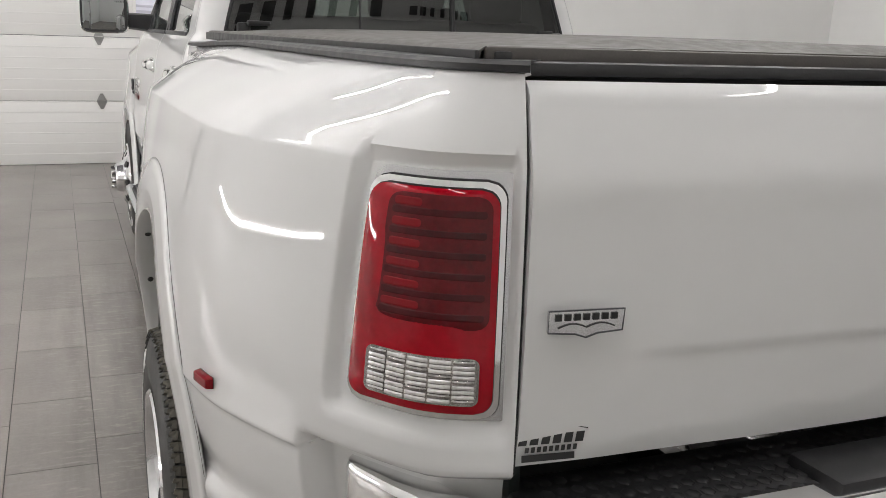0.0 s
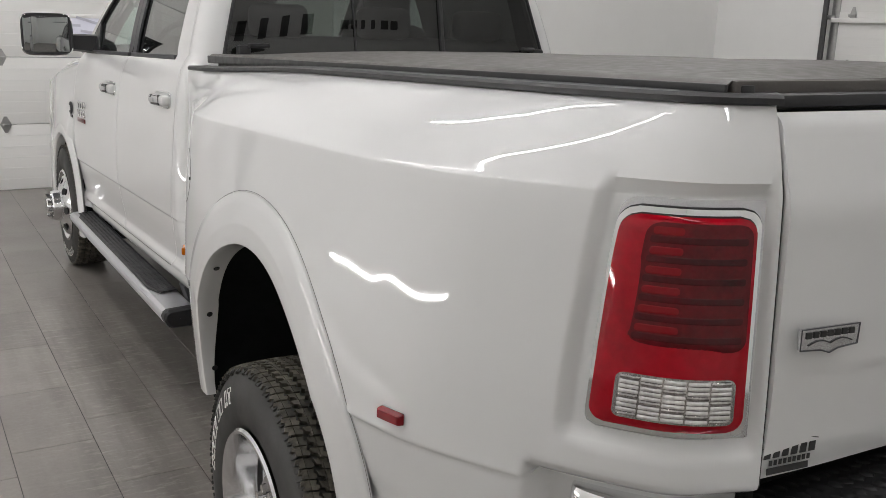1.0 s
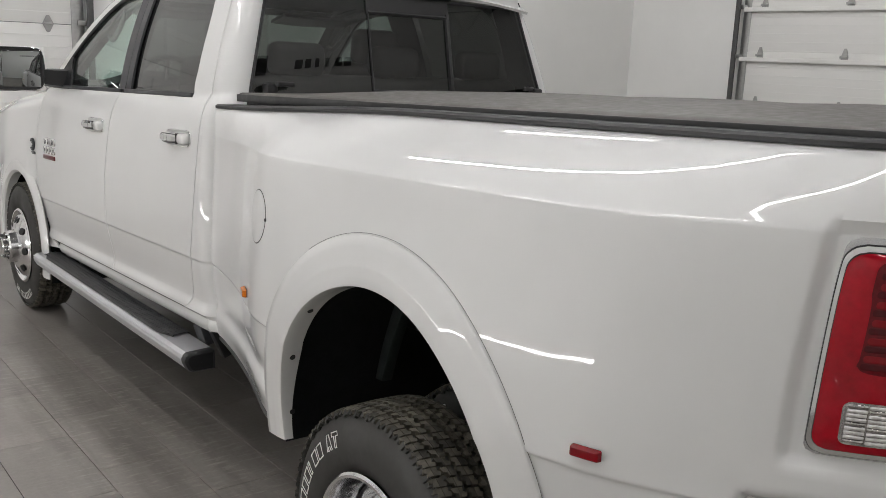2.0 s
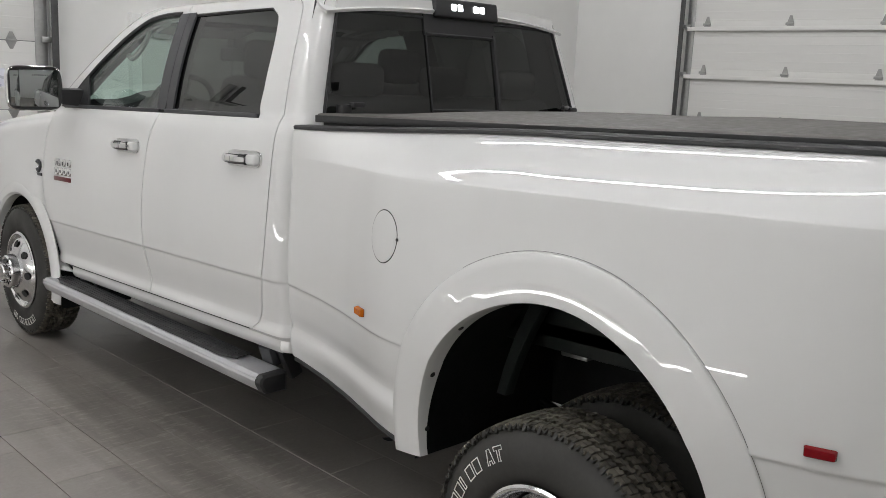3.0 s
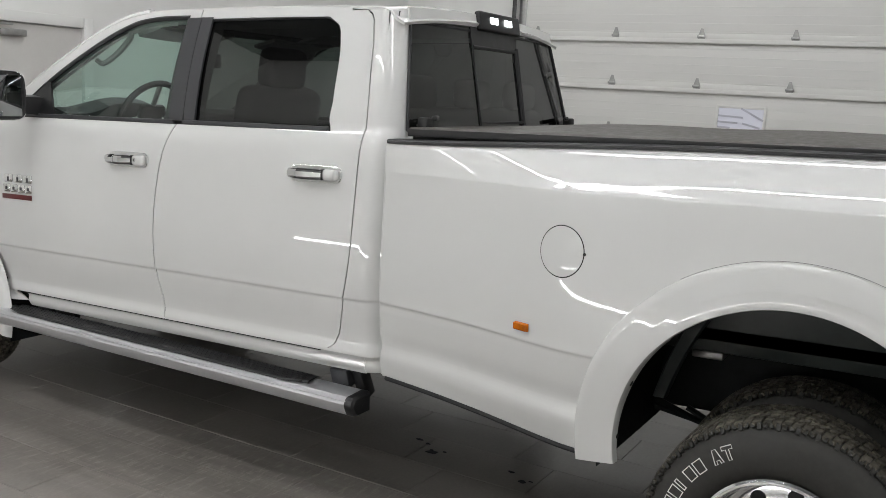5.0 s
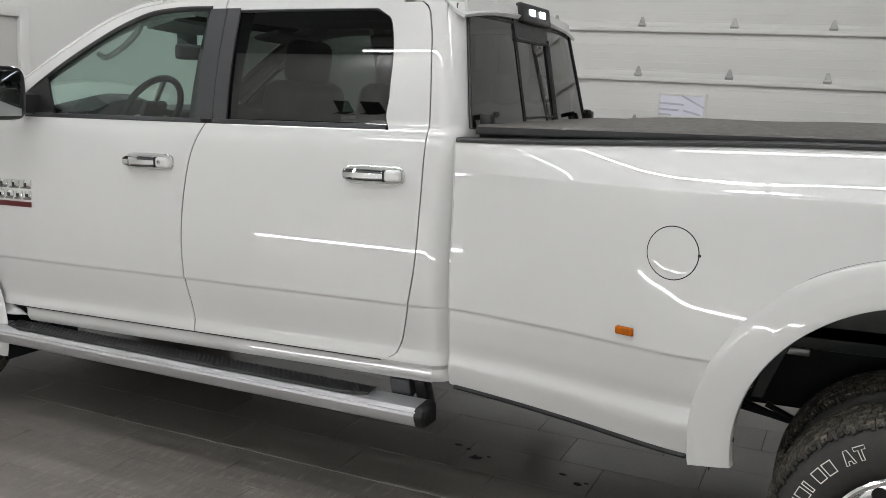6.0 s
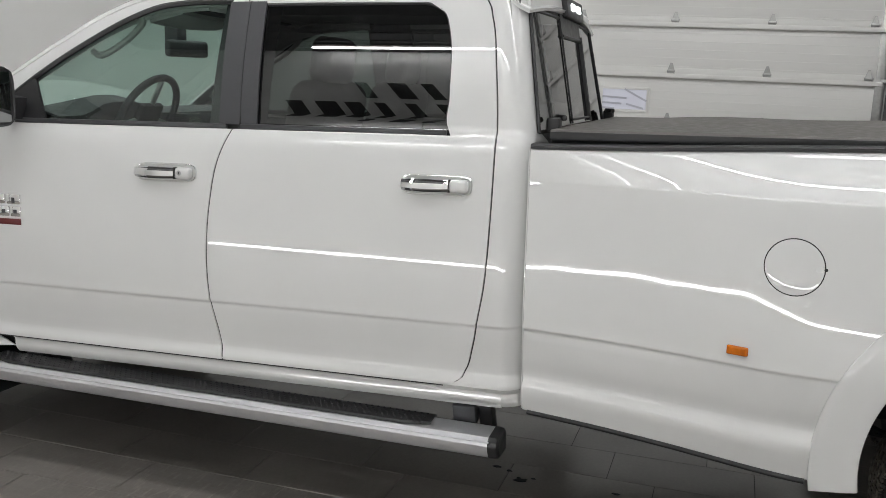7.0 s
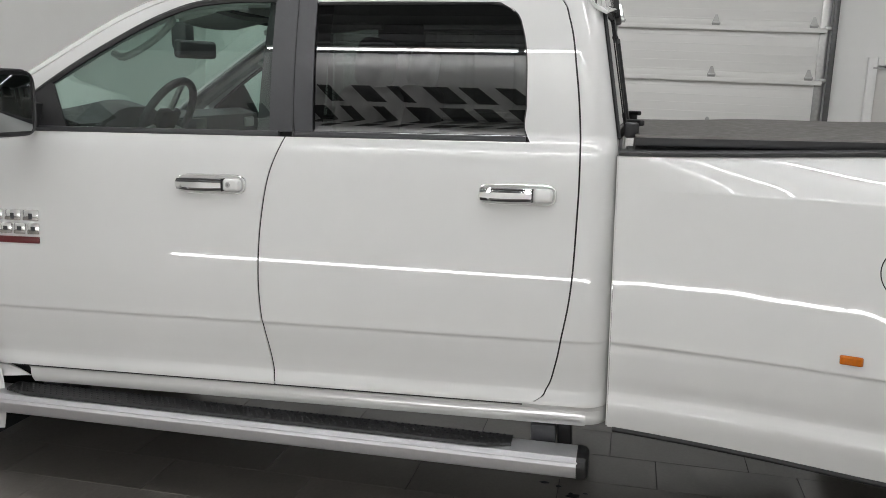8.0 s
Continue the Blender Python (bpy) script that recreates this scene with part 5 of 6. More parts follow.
part("rim", tube(rim, 0.002, 6, True), WHITEINK, plate2)
for k in range(6):
    x = -0.125 + 0.043 * k
    part("bar", prism([(x, -0.01), (x + 0.032, -0.01), (x + 0.036, 0.028), (x + 0.004, 0.028)], 0.002, dp @ Matrix.Translation((0, -0.003, 0))), WHITEINK, plate2)
for s in (-1, 1):
    part("bolt", lathe_disc(dp @ Vector((s * 0.09, -0.002, 0.058)), 0.008, (0, -1, 0.2), 0.004), STEEL, plate2)


# ---- wheels, running boards, mirrors, badges, interior ----
RW, FW = BODY @ Vector((0, -0.055, 0.403)), BODY @ Vector((0, 4.29, 0.403))
R_T = 0.403


def tyre_profile(w):
    h = w / 2
    return [(-h + 0.035, 0.222), (-h + 0.012, 0.235), (-h + 0.002, 0.27), (-h, 0.31), (-h + 0.006, 0.345), (-h + 0.016, 0.372), (-h + 0.030, 0.388), (-h + 0.055, R_T - 0.017),
            (0, R_T - 0.014), (h - 0.055, R_T - 0.017), (h - 0.030, 0.388), (h - 0.016, 0.372), (h - 0.006, 0.345), (h, 0.31), (h - 0.002, 0.27), (h - 0.012, 0.235), (h - 0.035, 0.222)]


# tread block outlines: round the tyre, then across it
BLOCKS = ([(-0.46, -0.42), (-0.06, -0.50), (0.04, -0.30), (0.42, -0.38), (0.46, 0.40), (0.08, 0.50), (-0.04, 0.30), (-0.42, 0.40)],
          [(-0.44, -0.50), (0.02, -0.40), (0.08, -0.14), (0.44, -0.10), (0.46, 0.36), (0.10, 0.48), (-0.08, 0.22), (-0.46, 0.30)])


def add_tread(bm, c, n=92):
    """Rows of stepped tread blocks, each cut by a narrow slot, with heavier blocks at the shoulders."""
    rng = random.Random(9)
    rows = ((-0.083, 0.042, 0), (-0.0415, 0.0395, 1), (0.0, 0.040, 0), (0.0415, 0.0395, 1), (0.083, 0.042, 0))
    for row, (x, wide, kind) in enumerate(rows):
        edge_row = abs(x) > 0.08
        for k in range(n):
            a = 2 * math.pi * (k + 0.37 * row + rng.uniform(-0.06, 0.06)) / n
            pitch = 2 * math.pi / n * (0.93 if edge_row else 0.97)
            flip = -1 if row > 2 else 1
            tone = rng.uniform(-0.0012, 0.0)
            for half_cut in (-1, 1):
                # the slot parts the block across its middle
                out = []
                pts = BLOCKS[kind]
                for i, (u, v) in enumerate(pts):
                    u2, v2 = pts[(i + 1) % len(pts)]
                    if v * half_cut > 0.018:
                        out.append((u, v))
                    if (v - 0.018 * half_cut) * (v2 - 0.018 * half_cut) < 0:
                        f = (0.018 * half_cut - v) / (v2 - v)
                        out.append((u + f * (u2 - u), 0.018 * half_cut))
                lo, hi = [], []
                for u, v in out:
                    t = a + pitch * (u + 0.22 * v * flip)
                    px = x + wide * v * flip
                    r1 = R_T - 0.0009 - 0.38 * px * px - (0.003 if abs(px) > 0.092 else 0.0) + tone
                    lo.append(bm.verts.new((c[0] + px, c[1] + (R_T - 0.019) * math.cos(t), c[2] + (R_T - 0.019) * math.sin(t))))
                    hi.append(bm.verts.new((c[0] + px, c[1] + r1 * math.cos(t), c[2] + r1 * math.sin(t))))
                bm.faces.new(hi)
                for i in range(len(out)):
                    q = (i + 1) % len(out)
                    bm.faces.new((lo[i], lo[q], hi[q], hi[i]))


def add_shoulder(bm, c, w, n=138):
    """Lugs round both shoulders, cut by short slots."""
    for s in (-1, 1):
        for k in range(n):
            a = 2 * math.pi * (k + 0.25) / n
            da = 2 * math.pi / n * 0.44
            lo, hi = [], []
            tip = 0.378 if k % 3 == 0 else 0.384
            for rr, off, dt in ((0.3955, 0.0245, -0.9), (0.3955, 0.0245, 0.9), (tip, 0.0125, 0.62), (tip, 0.0125, -0.62)):
                t = a + da * dt
                x = c[0] + s * (w / 2 - off)
                lo.append(bm.verts.new((x - s * 0.006, c[1] + (rr - 0.006) * math.cos(t), c[2] + (rr - 0.006) * math.sin(t))))
                hi.append(bm.verts.new((x + s * 0.0022, c[1] + rr * math.cos(t), c[2] + rr * math.sin(t))))
            bm.faces.new(hi)
            for i in range(4):
                j = (i + 1) % 4
                bm.faces.new((lo[i], lo[j], hi[j], hi[i]))


def add_outline_bar(bm, c, x, s, r0, r1, a0, a1, line=0.0028):
    """A hollow slanted bar on the sidewall."""
    def p(r, a, o):
        return Vector((c[0] + s * (x + o - (r - 0.302) * 0.124), c[1] + r * math.cos(a), c[2] + r * math.sin(a)))
    da = line / ((r0 + r1) / 2)
    outer = [(r0, a0), (r0, a1), (r1, a1), (r1, a0)]
    inner = [(r0 + line, a0 + da), (r0 + line, a1 - da), (r1 - line, a1 - da), (r1 - line, a0 + da)]
    for k in range(4):
        j = (k + 1) % 4
        q = [p(*outer[k], 0.0018), p(*outer[j], 0.0018), p(*inner[j], 0.0018), p(*inner[k], 0.0018)]
        f = [bm.verts.new(v) for v in q]
        b = [bm.verts.new(v - Vector((s * 0.004, 0, 0))) for v in q]
        bm.faces.new(f)
        for i in range(4):
            bm.faces.new((f[i], f[(i + 1) % 4], b[(i + 1) % 4], b[i]))


# outlines of the letters A and T: angle and radius on the sidewall; the angle runs against the reading way
LETTERS = ([(0.0, 0.302), (0.028, 0.302), (0.033, 0.312), (0.062, 0.312), (0.067, 0.302), (0.095, 0.302), (0.064, 0.344), (0.031, 0.344)],
           [(0.033, 0.302), (0.062, 0.302), (0.062, 0.333), (0.095, 0.333), (0.095, 0.344), (0.0, 0.344), (0.0, 0.333), (0.033, 0.333)])


def wheel(name, x, c, s, dish, label, phase=0.0):
    """A tyre on an eight-hole alloy rim. dish: where the disc sits, from the tyre's middle outwards."""
    w = 0.236
    o = (s * x, c[1], c[2])
    h = w / 2
    if dish < 0.06:  # deep outer dual
        prof = [(s * a, r) for a, r in ((h - 0.004, 0.236), (h + 0.002, 0.229), (h + 0.002, 0.222), (h - 0.006, 0.216), (h - 0.03, 0.208), (0.02, 0.198), (-0.02, 0.186), (-0.035, 0.172))]
        prof += [(s * a, r) for a, r in ((-0.032, 0.165), (-0.030, 0.130), (-0.020, 0.126), (-0.016, 0.120), (0.012, 0.117), (0.016, 0.112), (0.045, 0.108), (0.055, 0.098), (0.055, 0.0))]
        face, hub = -0.03, 0.055
    else:
        prof = [(s * a, r) for a, r in ((h - 0.004, 0.236), (h + 0.002, 0.229), (h + 0.002, 0.222), (h - 0.008, 0.214), (h - 0.02, 0.206), (h + 0.0, 0.19), (h + 0.022, 0.15), (h + 0.03, 0.112))]
        prof += [(s * a, r) for a, r in ((h + 0.034, 0.104), (h + 0.075, 0.099), (h + 0.085, 0.092), (h + 0.089, 0.0))]
        face, hub = h + 0.016, h + 0.089
    rim_ob = part(name, lathe(prof, o, 64), ALLOY, truck, label, 28)
    part("tyre", lathe([(s * a, r) for a, r in tyre_profile(w)], o, 90), RUBBER, rim_ob, "black all-terrain tyre with raised outline lettering", 60)
    bm = bmesh.new()
    add_tread(bm, o)
    tagged(part("tread", bm, TREAD, rim_ob, "worn dusty tread blocks", flat=True), kind="stuff")
    bm = bmesh.new()
    add_shoulder(bm, o, w)
    tagged(part("shoulder_tread", bm, RUBBER, rim_ob, flat=True), kind="stuff")
    part("barrel", lathe([(s * a, r) for a, r in ((-h + 0.02, 0.225), (-0.03, 0.20), (0.03, 0.195))], o, 48), DARKSTEEL, rim_ob)
    rr = 0.142 if dish < 0.06 else 0.168
    for k in range(8):
        a = 2 * math.pi * (k + phase) / 8
        c0 = Vector((o[0] + s * (face + (0.001 if dish < 0.06 else 0.004)), o[1] + rr * math.cos(a), o[2] + rr * math.sin(a)))
        n = Vector((s, 0, 0)) if dish < 0.06 else Vector((s, 0.5 * math.cos(a), 0.5 * math.sin(a)))
        part("hand_hole", lathe_disc(c0, 0.023, n, 0.0015, 16), JAMB, rim_ob)
    for k in range(8):
        a = 2 * math.pi * (k + 0.5) / 8
        c0 = Vector((o[0] + s * hub, o[1] + 0.07 * math.cos(a), o[2] + 0.07 * math.sin(a)))
        part("lug_nut", lathe_disc(c0, 0.013, (s, 0, 0), 0.022, 6), CHROME, rim_ob)
    part("hub_cap", lathe([(s * (hub + q), r) for q, r in ((0.0, 0.05), (0.018, 0.048), (0.024, 0.04), (0.026, 0.0))], o, 32), CHROME, rim_ob)
    if s < 0:
        bm = bmesh.new()
        start = 0.03 if dish < 0.06 else -2.2
        for k, wd in enumerate((0.085, 0.095, 0.095, 0.095, 0.04, 0.095, 0.095)):
            a0 = start + 0.118 * k
            add_outline_bar(bm, o, h - 0.0003, s, 0.302, 0.342, a0, a0 + wd)
        part("sidewall_lettering", bm, WHITEINK, rim_ob, "white outline lettering kept as bars", flat=True)
        for strokes in LETTERS:
            a0 = start + 0.118 * 7 + 0.07 + (0.115 if strokes is LETTERS[1] else 0)
            path = [(o[0] + s * (h + 0.0003 - (r - 0.302) * 0.124), o[1] + r * math.cos(a0 + u), o[2] + r * math.sin(a0 + u)) for u, r in strokes]
            part("raised_letter", tube(path, 0.0016, 6, True), WHITEINK, rim_ob, "white outlined letter")
    return rim_ob


for s in (-1, 1):
    wheel("wheel", 1.135, RW, s, 0.0, "polished deep-dish rear alloy wheel", 0.2)
    wheel("inner_wheel", 0.775, RW, s, 0.0, "inner rear wheel of the dual pair", 0.2)
    wheel("wheel", 0.90, FW, s, 0.2, "polished front alloy wheel with a protruding hub", 0.1)

# running boards
def running_board(s):
    y0, y1 = 1.575, 3.79
    prof = [(1.030, 0.0), (1.046, 0.010), (1.061, 0.038), (1.064, 0.052), (1.058, 0.068), (1.044, 0.078), (0.945, 0.083), (0.932, 0.078), (0.932, 0.0)]
    def z0(y):
        return 0.378 + 0.024 * (y - y0)
    pts = [[(s * x, y, z0(y) + z) for x, z in prof] for y in np.linspace(y0, y1, 12)]
    board = part("running_board", grid(pts, 0.0, False, True), BRUSHED, truck, "brushed aluminium running board with a black tread pad", 25)
    for z, r in ((0.066, 0.003),):
        part("bead", tube([(s * (1.0645 - (0.003 if z > 0.06 else 0)), y, z0(y) + z) for y in np.linspace(y0, y1, 4)], r, 12), BRUSHED, board)
    end = [[(s * (0.998 + (x - 0.998) * k), y, z0(y) + 0.04 + (z - 0.04) * k) for x, z in prof] for y, k in ((y0 + 0.004, 1.03), (y0 - 0.012, 1.03), (y0 - 0.026, 0.97), (y0 - 0.034, 0.8), (y0 - 0.036, 0.01))]
    part("end_cap", grid(end, 0.0, False, True), PLASTIC, board, "rounded black end cap")
    end = [[(s * (0.998 + (x - 0.998) * k), y, z0(y) + 0.04 + (z - 0.04) * k) for x, z in prof] for y, k in ((y1 - 0.004, 1.03), (y1 + 0.02, 0.97), (y1 + 0.03, 0.01))]
    part("end_cap", grid(end, 0.0, False, True), PLASTIC, board)
    pts = []
    for y in np.linspace(1.80, 3.70, 20):
        cut = 0.03 * (1 - smooth(1.80, 1.84, y)) + 0.03 * smooth(3.66, 3.70, y)
        pts.append([(s * (1.038 - cut), y, z0(y) + 0.079), (s * (1.034 - cut), y, z0(y) + 0.087), (s * 0.950, y, z0(y) + 0.090), (s * 0.936, y, z0(y) + 0.087)])
    pad_ob = part("tread_pad", grid(pts, 0.004), PLASTIC, board, "black plastic tread pad with diamond relief")
    bm = bmesh.new()
    for i in range(78):
        for j in range(5):
            y = 1.83 + 0.0240 * i
            x = 1.022 - 0.0185 * j
            c = Vector((s * x, y + (0.012 if j % 2 else 0.0), z0(y) + 0.0885 + 0.0009 * j))
            v = [bm.verts.new(c + Vector((s * a, b, 0))) for a, b in ((0.0112, 0), (0, 0.0108), (-0.0112, 0), (0, -0.0108))]
            top = bm.verts.new(c + Vector((0, 0, 0.0052)))
            for k in range(4):
                bm.faces.new((v[k], v[(k + 1) % 4], top))
    tagged(part("diamond_relief", bm, PLASTIC, pad_ob, flat=True), kind="stuff")
    for y in (1.66, 3.52):
        bm = box((s * 0.900, y + 0.04, z0(y) + 0.112), (0.07, 0.085, 0.085), 0.006, Matrix.Rotation(radians(s * 18), 4, "Y"))
        part("bracket", bm, TRIM, board, "dark step bracket")
        bm = box((s * 0.87, y - 0.03, z0(y) + 0.10), (0.06, 0.05, 0.17), 0.008, Matrix.Rotation(radians(s * 24), 4, "Y"))
        part("bracket_arm", bm, PLASTIC, board)
    return board


running_board(-1)
running_board(1)


def mirror(s, door):
    c = Vector((s * 1.152, 3.56, 1.575))
    turn = Matrix.Rotation(radians(s * 8), 4, "Z")
    bm = bmesh.new()
    rows = []
    for y, k in ((-0.052, 0.96), (-0.046, 1.0), (0.0, 1.0), (0.05, 0.94), (0.085, 0.80), (0.105, 0.55), (0.112, 0.02)):
        row = []
        for t in np.linspace(0, 2 * math.pi, 41)[:-1]:
            cx, sx = math.cos(t), math.sin(t)
            row.append(c + turn @ Vector((0.138 * k * abs(cx) ** 0.35 * (1 if cx > 0 else -1), y, 0.117 * k * abs(sx) ** 0.4 * (1 if sx > 0 else -1))))
        rows.append(row)
    add_grid(bm, rows, False, True)
    shell = part("mirror_shell", bm, CHROME, door, "chrome mirror shell", 50)
    bm = bmesh.new()
    rows = []
    for y, k in ((-0.053, 0.955), (-0.05, 0.93), (-0.046, 0.92), (-0.045, 0.01)):
        rows.append([c + turn @ Vector((0.138 * k * abs(math.cos(t)) ** 0.35 * (1 if math.cos(t) > 0 else -1), y, 0.117 * k * abs(math.sin(t)) ** 0.4 * (1 if math.sin(t) > 0 else -1)))
                     for t in np.linspace(0, 2 * math.pi, 41)[:-1]])
    add_grid(bm, rows, False, True)
    part("mirror_bezel", bm, PLASTIC, shell)
    part("mirror_glass", box(c + turn @ Vector((-s * 0.02, -0.0475, 0)), (0.19, 0.004, 0.192), 0.0015, turn), MIRROR, shell)
    part("spot_glass", box(c + turn @ Vector((s * 0.098, -0.0475, 0.0)), (0.045, 0.004, 0.182), 0.0015, turn), MIRROR, shell)
    rows = []
    for k in range(7):
        t = k / 6
        p = Vector((s * (0.87 + 0.17 * t), 3.60 + 0.02 * t, 1.525 + 0.01 * t))
        h = 0.055 - 0.008 * t
        rows.append([p + Vector((0, 0.03, -h)), p + Vector((0, -0.035, -h + 0.01)), p + Vector((0, -0.035, h - 0.01)), p + Vector((0, 0.03, h))])
    part("mirror_arm", grid(rows, 0.0, False, True), PLASTIC, shell)


mirror(-1, left_front)

# door badge, kept as bars, and the small badge on the fender
bd = part("door_badge", box((-(half(1.13) + 0.003), 3.655, 1.135), (0.003, 0.225, 0.004), 0.001), SILVER, left_front, "chrome badge letters kept as bars")
for k in range(3):
    y = 3.725 - 0.074 * k
    part("letter_bar", box((-(half(1.17) + 0.003), y, 1.170), (0.010, 0.066, 0.040), 0.003), CHROME, bd)
    part("letter_hole", box((-(half(1.17) + 0.0075), y, 1.166), (0.002, 0.016, 0.022), 0.001), TRIM, bd)
for k in range(4):
    y = 3.735 - 0.056 * k
    part("letter_bar", box((-(half(1.13) + 0.003), y, 1.121), (0.010, 0.050, 0.042), 0.004), CHROME, bd)
    part("letter_hole", box((-(half(1.13) + 0.0075), y, 1.121), (0.002, 0.018, 0.016), 0.001), TRIM, bd)
part("red_bar", box((-(half(1.08) + 0.003), 3.655, 1.080), (0.007, 0.225, 0.024), 0.002), BADGERED, bd)
ring_pts = [(-(half(1.12) + 0.006), 4.0 + 0.028 * math.cos(t), 1.133 + 0.031 * math.sin(t)) for t in np.linspace(0.7, 5.6, 22)]
fb = part("fender_badge", tube(ring_pts, 0.0085, 8), TRIM, fender_left, "small dark grey engine badge")
part("badge_core", tube([(-(half(1.12) + 0.005), 4.0 + 0.012 * math.cos(t), 1.133 + 0.014 * math.sin(t)) for t in np.linspace(0.7, 5.6, 12)], 0.005, 6), SILVER, fb)
part("word_bar", box((-(half(1.09) + 0.004), 4.0, 1.084), (0.006, 0.098, 0.017), 0.002), TRIM, fb)

# interior
def front_seat(x):
    bm = bmesh.new()
    add_box(bm, (x, 2.75, 1.02), (0.52, 0.55, 0.18), 0.06, None, 3)
    add_box(bm, (x, 2.50, 1.33), (0.50, 0.17, 0.66), 0.07, Matrix.Rotation(radians(12), 4, "X"), 3)
    st = part("front_seat", bm, SEAT, truck, "dark leather front seat")
    part("headrest", box((x, 2.43, 1.735), (0.27, 0.11, 0.19), 0.045, Matrix.Rotation(radians(8), 4, "X"), 3), SEAT, st)
    for d in (-0.06, 0.06):
        part("headrest_post", tube([(x + d, 2.45, 1.58), (x + d, 2.44, 1.72)], 0.006, 6), STEEL, st)


for x in (-0.42, 0.42):
    front_seat(x)
bench = part("rear_bench", box((0, 1.95, 1.0), (1.5, 0.5, 0.18), 0.06, None, 3), SEAT, truck, "dark leather rear bench")
part("rear_backrest", box((0, 1.70, 1.28), (1.5, 0.15, 0.6), 0.06, Matrix.Rotation(radians(8), 4, "X"), 3), SEAT, bench)
for x in (-0.5, 0.0, 0.5):
    part("headrest", box((x, 1.64, 1.64), (0.26, 0.09, 0.14), 0.04, None, 3), SEAT, bench)
pts = []
for x in np.linspace(-0.83, 0.83, 25):
    hump = 0.055 * math.exp(-((x + 0.42) / 0.2) ** 4)
    pts.append([(x, 3.95, 1.46), (x, 3.75, 1.50 + hump * 0.5), (x, 3.55, 1.515 + hump), (x, 3.46, 1.49 + hump), (x, 3.44, 1.35), (x, 3.50, 1.0)])
dash = part("dashboard", grid(pts, 0.01), DASH, truck, "dark dashboard")
part("centre_screen", box((0.06, 3.445, 1.40), (0.26, 0.02, 0.18), 0.008), STICKER, dash)
for x in (-0.70, 0.12, 0.70):
    part("air_vent", box((x, 3.445, 1.455), (0.11, 0.02, 0.05), 0.008), STEEL, dash)
part("console", box((0, 2.85, 1.06), (0.3, 0.8, 0.26), 0.05), DASH, truck)
wc = Vector((-0.42, 3.33, 1.49))
tw = Matrix.Rotation(radians(-62), 4, "X")
ring = [wc + tw @ Vector((0.19 * math.cos(t), 0.19 * math.sin(t), 0)) for t in np.linspace(0, 2 * math.pi, 41)[:-1]]
sw = part("steering_wheel", tube(ring, 0.016, 10, True), DASH, truck, "dark steering wheel")
part("wheel_hub", box(wc, (0.16, 0.13, 0.04), 0.02, tw), DASH, sw)
for a in (0.25, math.pi - 0.25, -math.pi / 2):
    part("spoke", tube([wc + tw @ Vector((0.06 * math.cos(a), 0.06 * math.sin(a), 0)), wc + tw @ Vector((0.185 * math.cos(a), 0.185 * math.sin(a), 0))], 0.013, 8), STEEL, sw)
part("steering_column", tube([wc, (-0.42, 3.55, 1.33)], 0.035, 10), DASH, sw)
rv = part("rear_view_mirror", box((0.02, 3.40, 1.80), (0.26, 0.04, 0.08), 0.018, Matrix.Rotation(radians(-14), 4, "Z"), 3), DASH, truck, "black rear-view mirror")
part("mirror_foot", box((0.02, 3.46, 1.86), (0.09, 0.08, 0.12), 0.02), DASH, rv)
for s in (-1, 1):
    loop = [(s * 0.70, y, z) for y, z in spline([(3.38, 1.76), (3.33, 1.745), (3.22, 1.80), (3.14, 1.865), (3.14, 1.895)], 14)]
    part("grab_handle", tube(loop, 0.014, 8), LINER, truck)
    edge = [(s * (half(DOOR_TOP(y)) - 0.055), y, DOOR_TOP(y) - 0.03) for y in np.linspace(2.7, 3.75, 20)]
    part("pillar_trim", tube(edge, 0.03, 8), LINER, truck)
    rows = []
    for y in np.linspace(2.85, 3.86, 22):
        z = DOOR_TOP(y) - 0.01
        w = half(z)
        rows.append([(s * (w - 0.045), y - 0.01, z - 0.055), (s * (w - 0.05), y, z - 0.02), (s * (w - 0.085), y + 0.01, z), (s * (w - 0.15), y + 0.01, z - 0.005)])
    part("pillar_panel", grid(rows, 0.004), LINER, truck, "light grey front pillar panel")
    visor = [[(s * x, y, 1.925 - 0.22 * (y - 2.98) - 0.01 * math.sin(math.pi * (x - 0.16) / 0.5)) for x in np.linspace(0.16, 0.66, 8)] for y in np.linspace(2.98, 3.13, 5)]
    part("sun_visor", grid(visor, 0.018), LINER, truck, "light grey sun visor")
    bm = box((s * 0.87, 3.2, 1.2), (0.06, 1.1, 0.5), 0.02)
    part("door_trim", bm, DASH, truck)
    part("door_trim", box((s * 0.87, 2.15, 1.2), (0.06, 0.9, 0.5), 0.02), DASH, truck)


# ---- floor: porcelain tiles in third bond, the nearest as pieces of their own ----
floor = part("floor", box(((WX + EX) / 2, (SY + NY) / 2, -0.056), (EX - WX, NY - SY, 0.1)), GROUT)
tagged(floor, "grey porcelain tile floor with dark joints and dirty streaks", "floor", kind="structure")
TW, TL, J = 0.305, 0.613, 0.0025
x0, y00 = -0.155, 1.275 + 0.613
tile_bm = bmesh.new()
a, b = TW / 2 - J / 2, TL / 2 - J / 2
top = [tile_bm.verts.new(p) for p in ((-a + 0.0008, -b + 0.0008, 0), (a - 0.0008, -b + 0.0008, 0), (a - 0.0008, b - 0.0008, 0), (-a + 0.0008, b - 0.0008, 0))]
low = [tile_bm.verts.new(p) for p in ((-a, -b, -0.001), (a, -b, -0.001), (a, b, -0.001), (-a, b, -0.001))]
deep = [tile_bm.verts.new(p) for p in ((-a, -b, -0.008), (a, -b, -0.008), (a, b, -0.008), (-a, b, -0.008))]
tile_bm.faces.new(top)
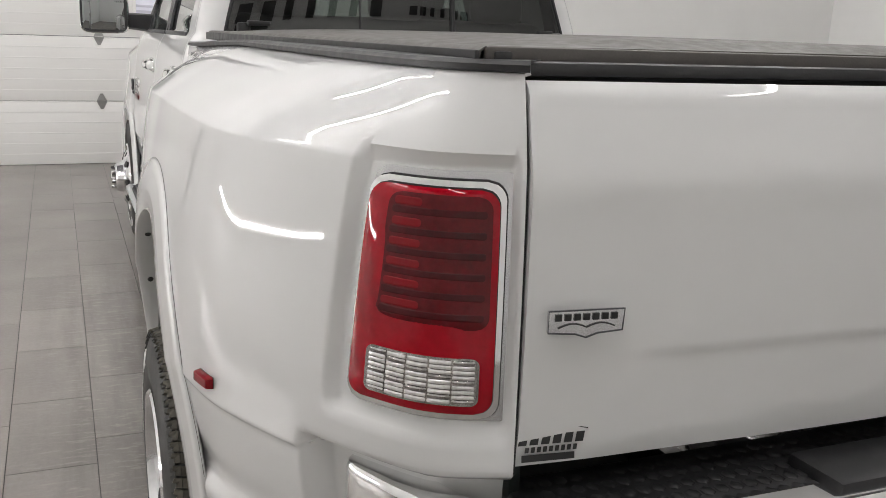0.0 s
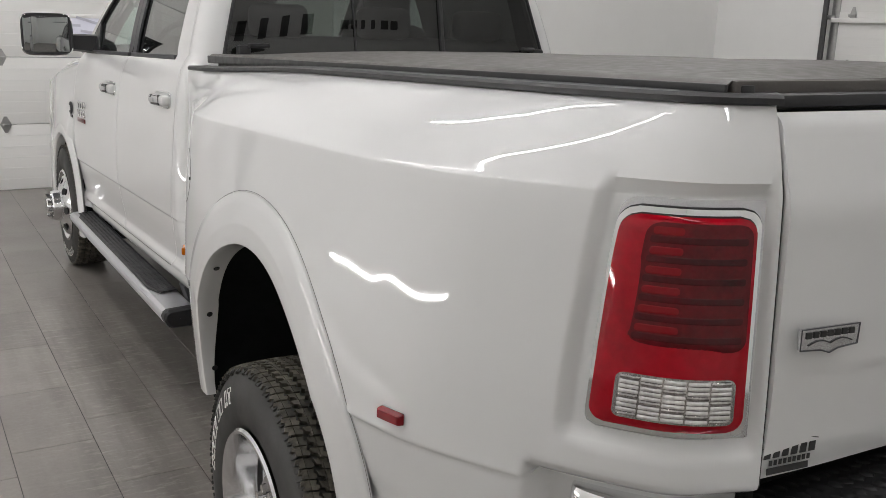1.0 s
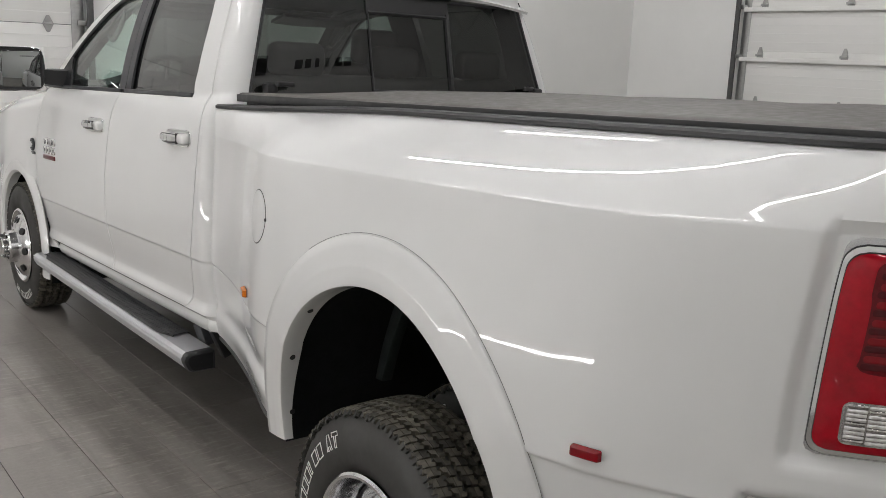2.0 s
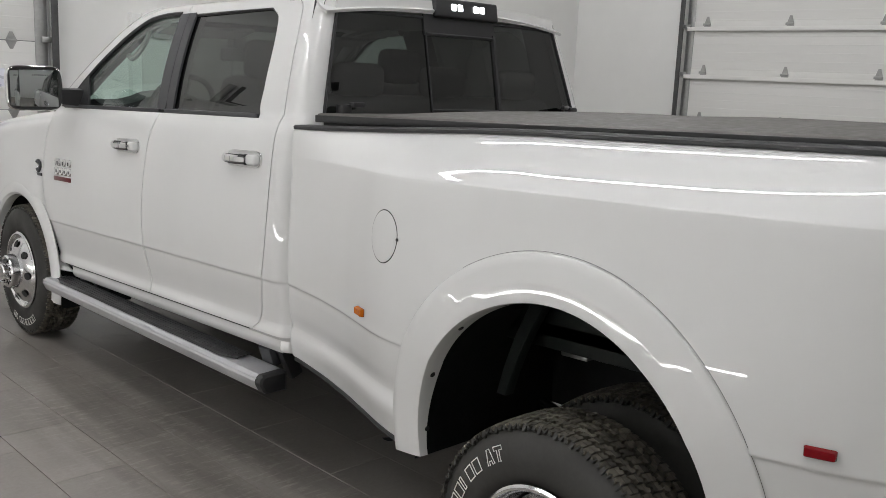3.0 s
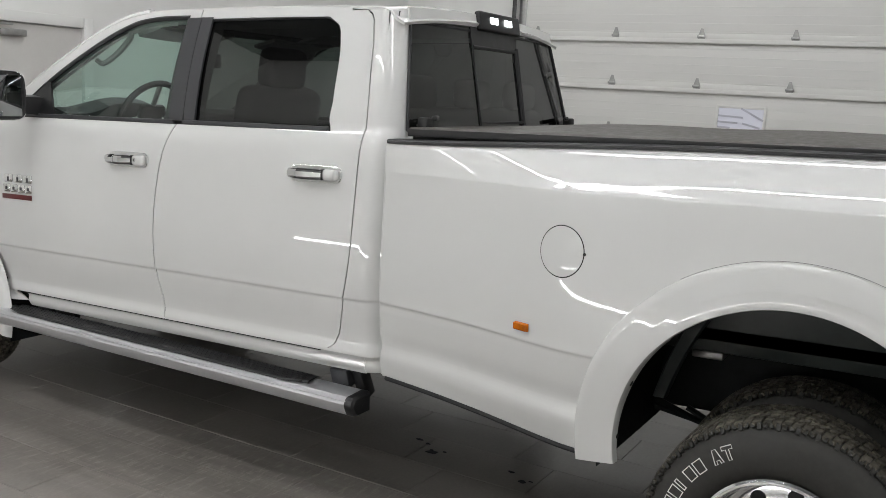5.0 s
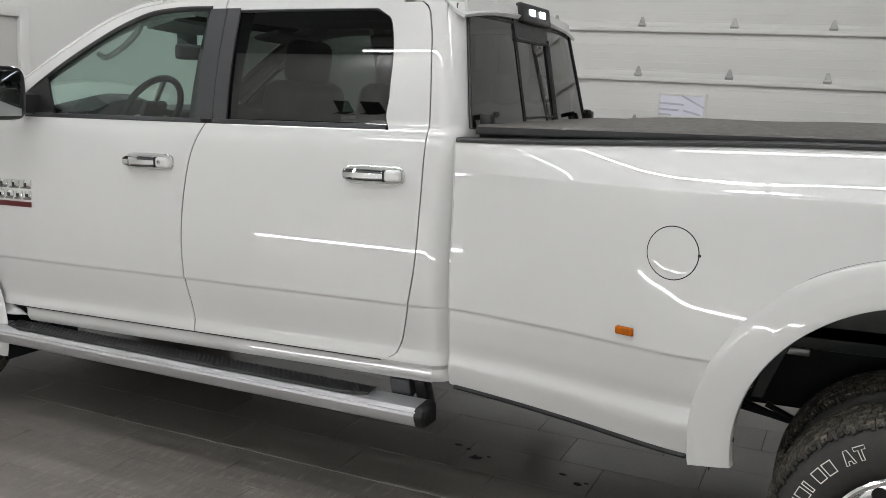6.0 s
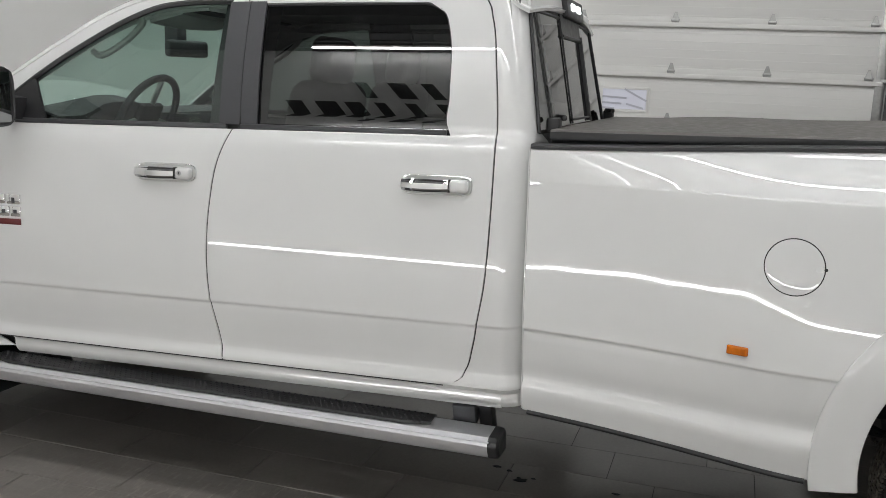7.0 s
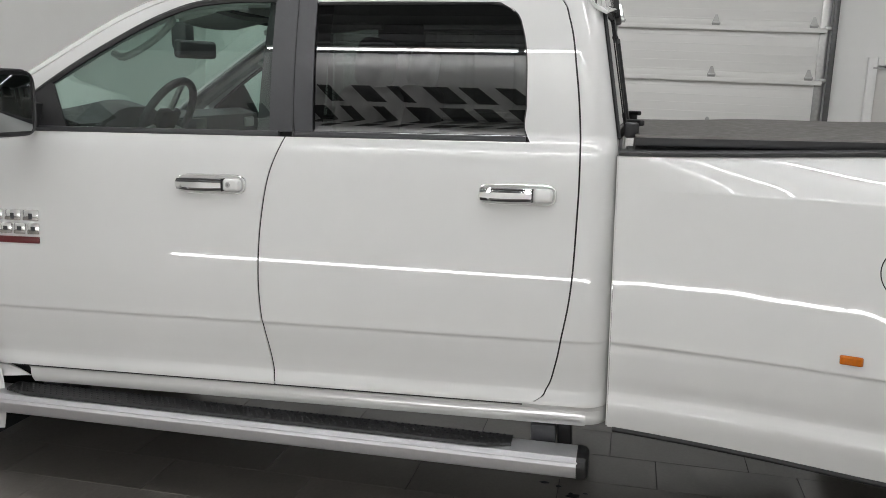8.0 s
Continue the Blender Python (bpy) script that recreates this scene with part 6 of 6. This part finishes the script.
for p, q in ((low, top), (deep, low)):
    for k in range(4):
        tile_bm.faces.new((p[k], p[(k + 1) % 4], q[(k + 1) % 4], q[k]))
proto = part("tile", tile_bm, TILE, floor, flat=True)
spots = []
for k in range(int((WX - x0) / TW) - 2, int((EX - x0) / TW) + 2):
    cx = x0 + TW * (k + 0.5)
    if not WX - TW / 2 + 0.02 < cx < EX + TW / 2 - 0.02:
        continue
    shift = (0.2043 * k) % TL
    for j in range(-18, 16):
        cy = y00 + shift + TL * (j + 0.5)
        if SY - TL / 2 + 0.02 < cy < NY + TL / 2 - 0.02:
            spots.append((cx, cy))
near = [p for p in spots if -3.9 < p[0] < 1.6 and -1.6 < p[1] < 5.2][:298]
far_spots = [p for p in spots if p not in set(near)]
proto.location = (*near[0], 0)
for cx, cy in near[1:]:
    ob = new("tile", proto.data)
    ob.parent = floor
    ob.location = (cx, cy, 0)
verts, faces = [], []
for cx, cy in far_spots:
    n = len(verts)
    l, r, f, g = max(cx - a, WX), min(cx + a, EX), max(cy - b, SY), min(cy + b, NY)  # cut at the walls
    verts += [(l, f, 0), (r, f, 0), (r, g, 0), (l, g, 0), (l, f, -0.008), (r, f, -0.008), (r, g, -0.008), (l, g, -0.008)]
    faces += [(n, n + 1, n + 2, n + 3), (n, n + 4, n + 5, n + 1), (n + 1, n + 5, n + 6, n + 2), (n + 2, n + 6, n + 7, n + 3), (n + 3, n + 7, n + 4, n)]
me = bpy.data.meshes.new("tile_field")
me.from_pydata(verts, [], faces)
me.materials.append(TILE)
field = new("tile_field", me)
field.parent = floor
tagged(field, kind="stuff")

# crumbs of dried dirt dropped under the truck
rng = random.Random(21)
bm = bmesh.new()
for cx, cy, r in ((-0.222, 1.74, 0.016), (-0.245, 1.685, 0.010), (-0.319, 1.617, 0.022), (-0.285, 1.57, 0.008), (-0.296, 1.219, 0.012), (-0.363, 1.132, 0.018), (-0.34, 1.10, 0.007), (-0.30, 1.63, 0.006)):
    ring = [2 * math.pi * j / 9 for j in range(9)]
    out = [(r * rng.uniform(0.5, 1.15) * math.cos(t), 1.7 * r * rng.uniform(0.5, 1.15) * math.sin(t)) for t in ring]
    lo = [bm.verts.new((cx + p, cy + q, 0.0002)) for p, q in out]
    hi = [bm.verts.new((cx + 0.7 * p, cy + 0.7 * q, 0.003)) for p, q in out]
    bm.faces.new(hi)
    for j in range(9):
        bm.faces.new((lo[j], lo[(j + 1) % 9], hi[(j + 1) % 9], hi[j]))
me = bpy.data.meshes.new("dirt_crumbs")
bm.to_mesh(me)
bm.free()
me.materials.append(UNDER)
tagged(new("dirt_crumbs", me), "dark dried dirt crumbs on the tiles under the truck", "dirt", kind="stuff")
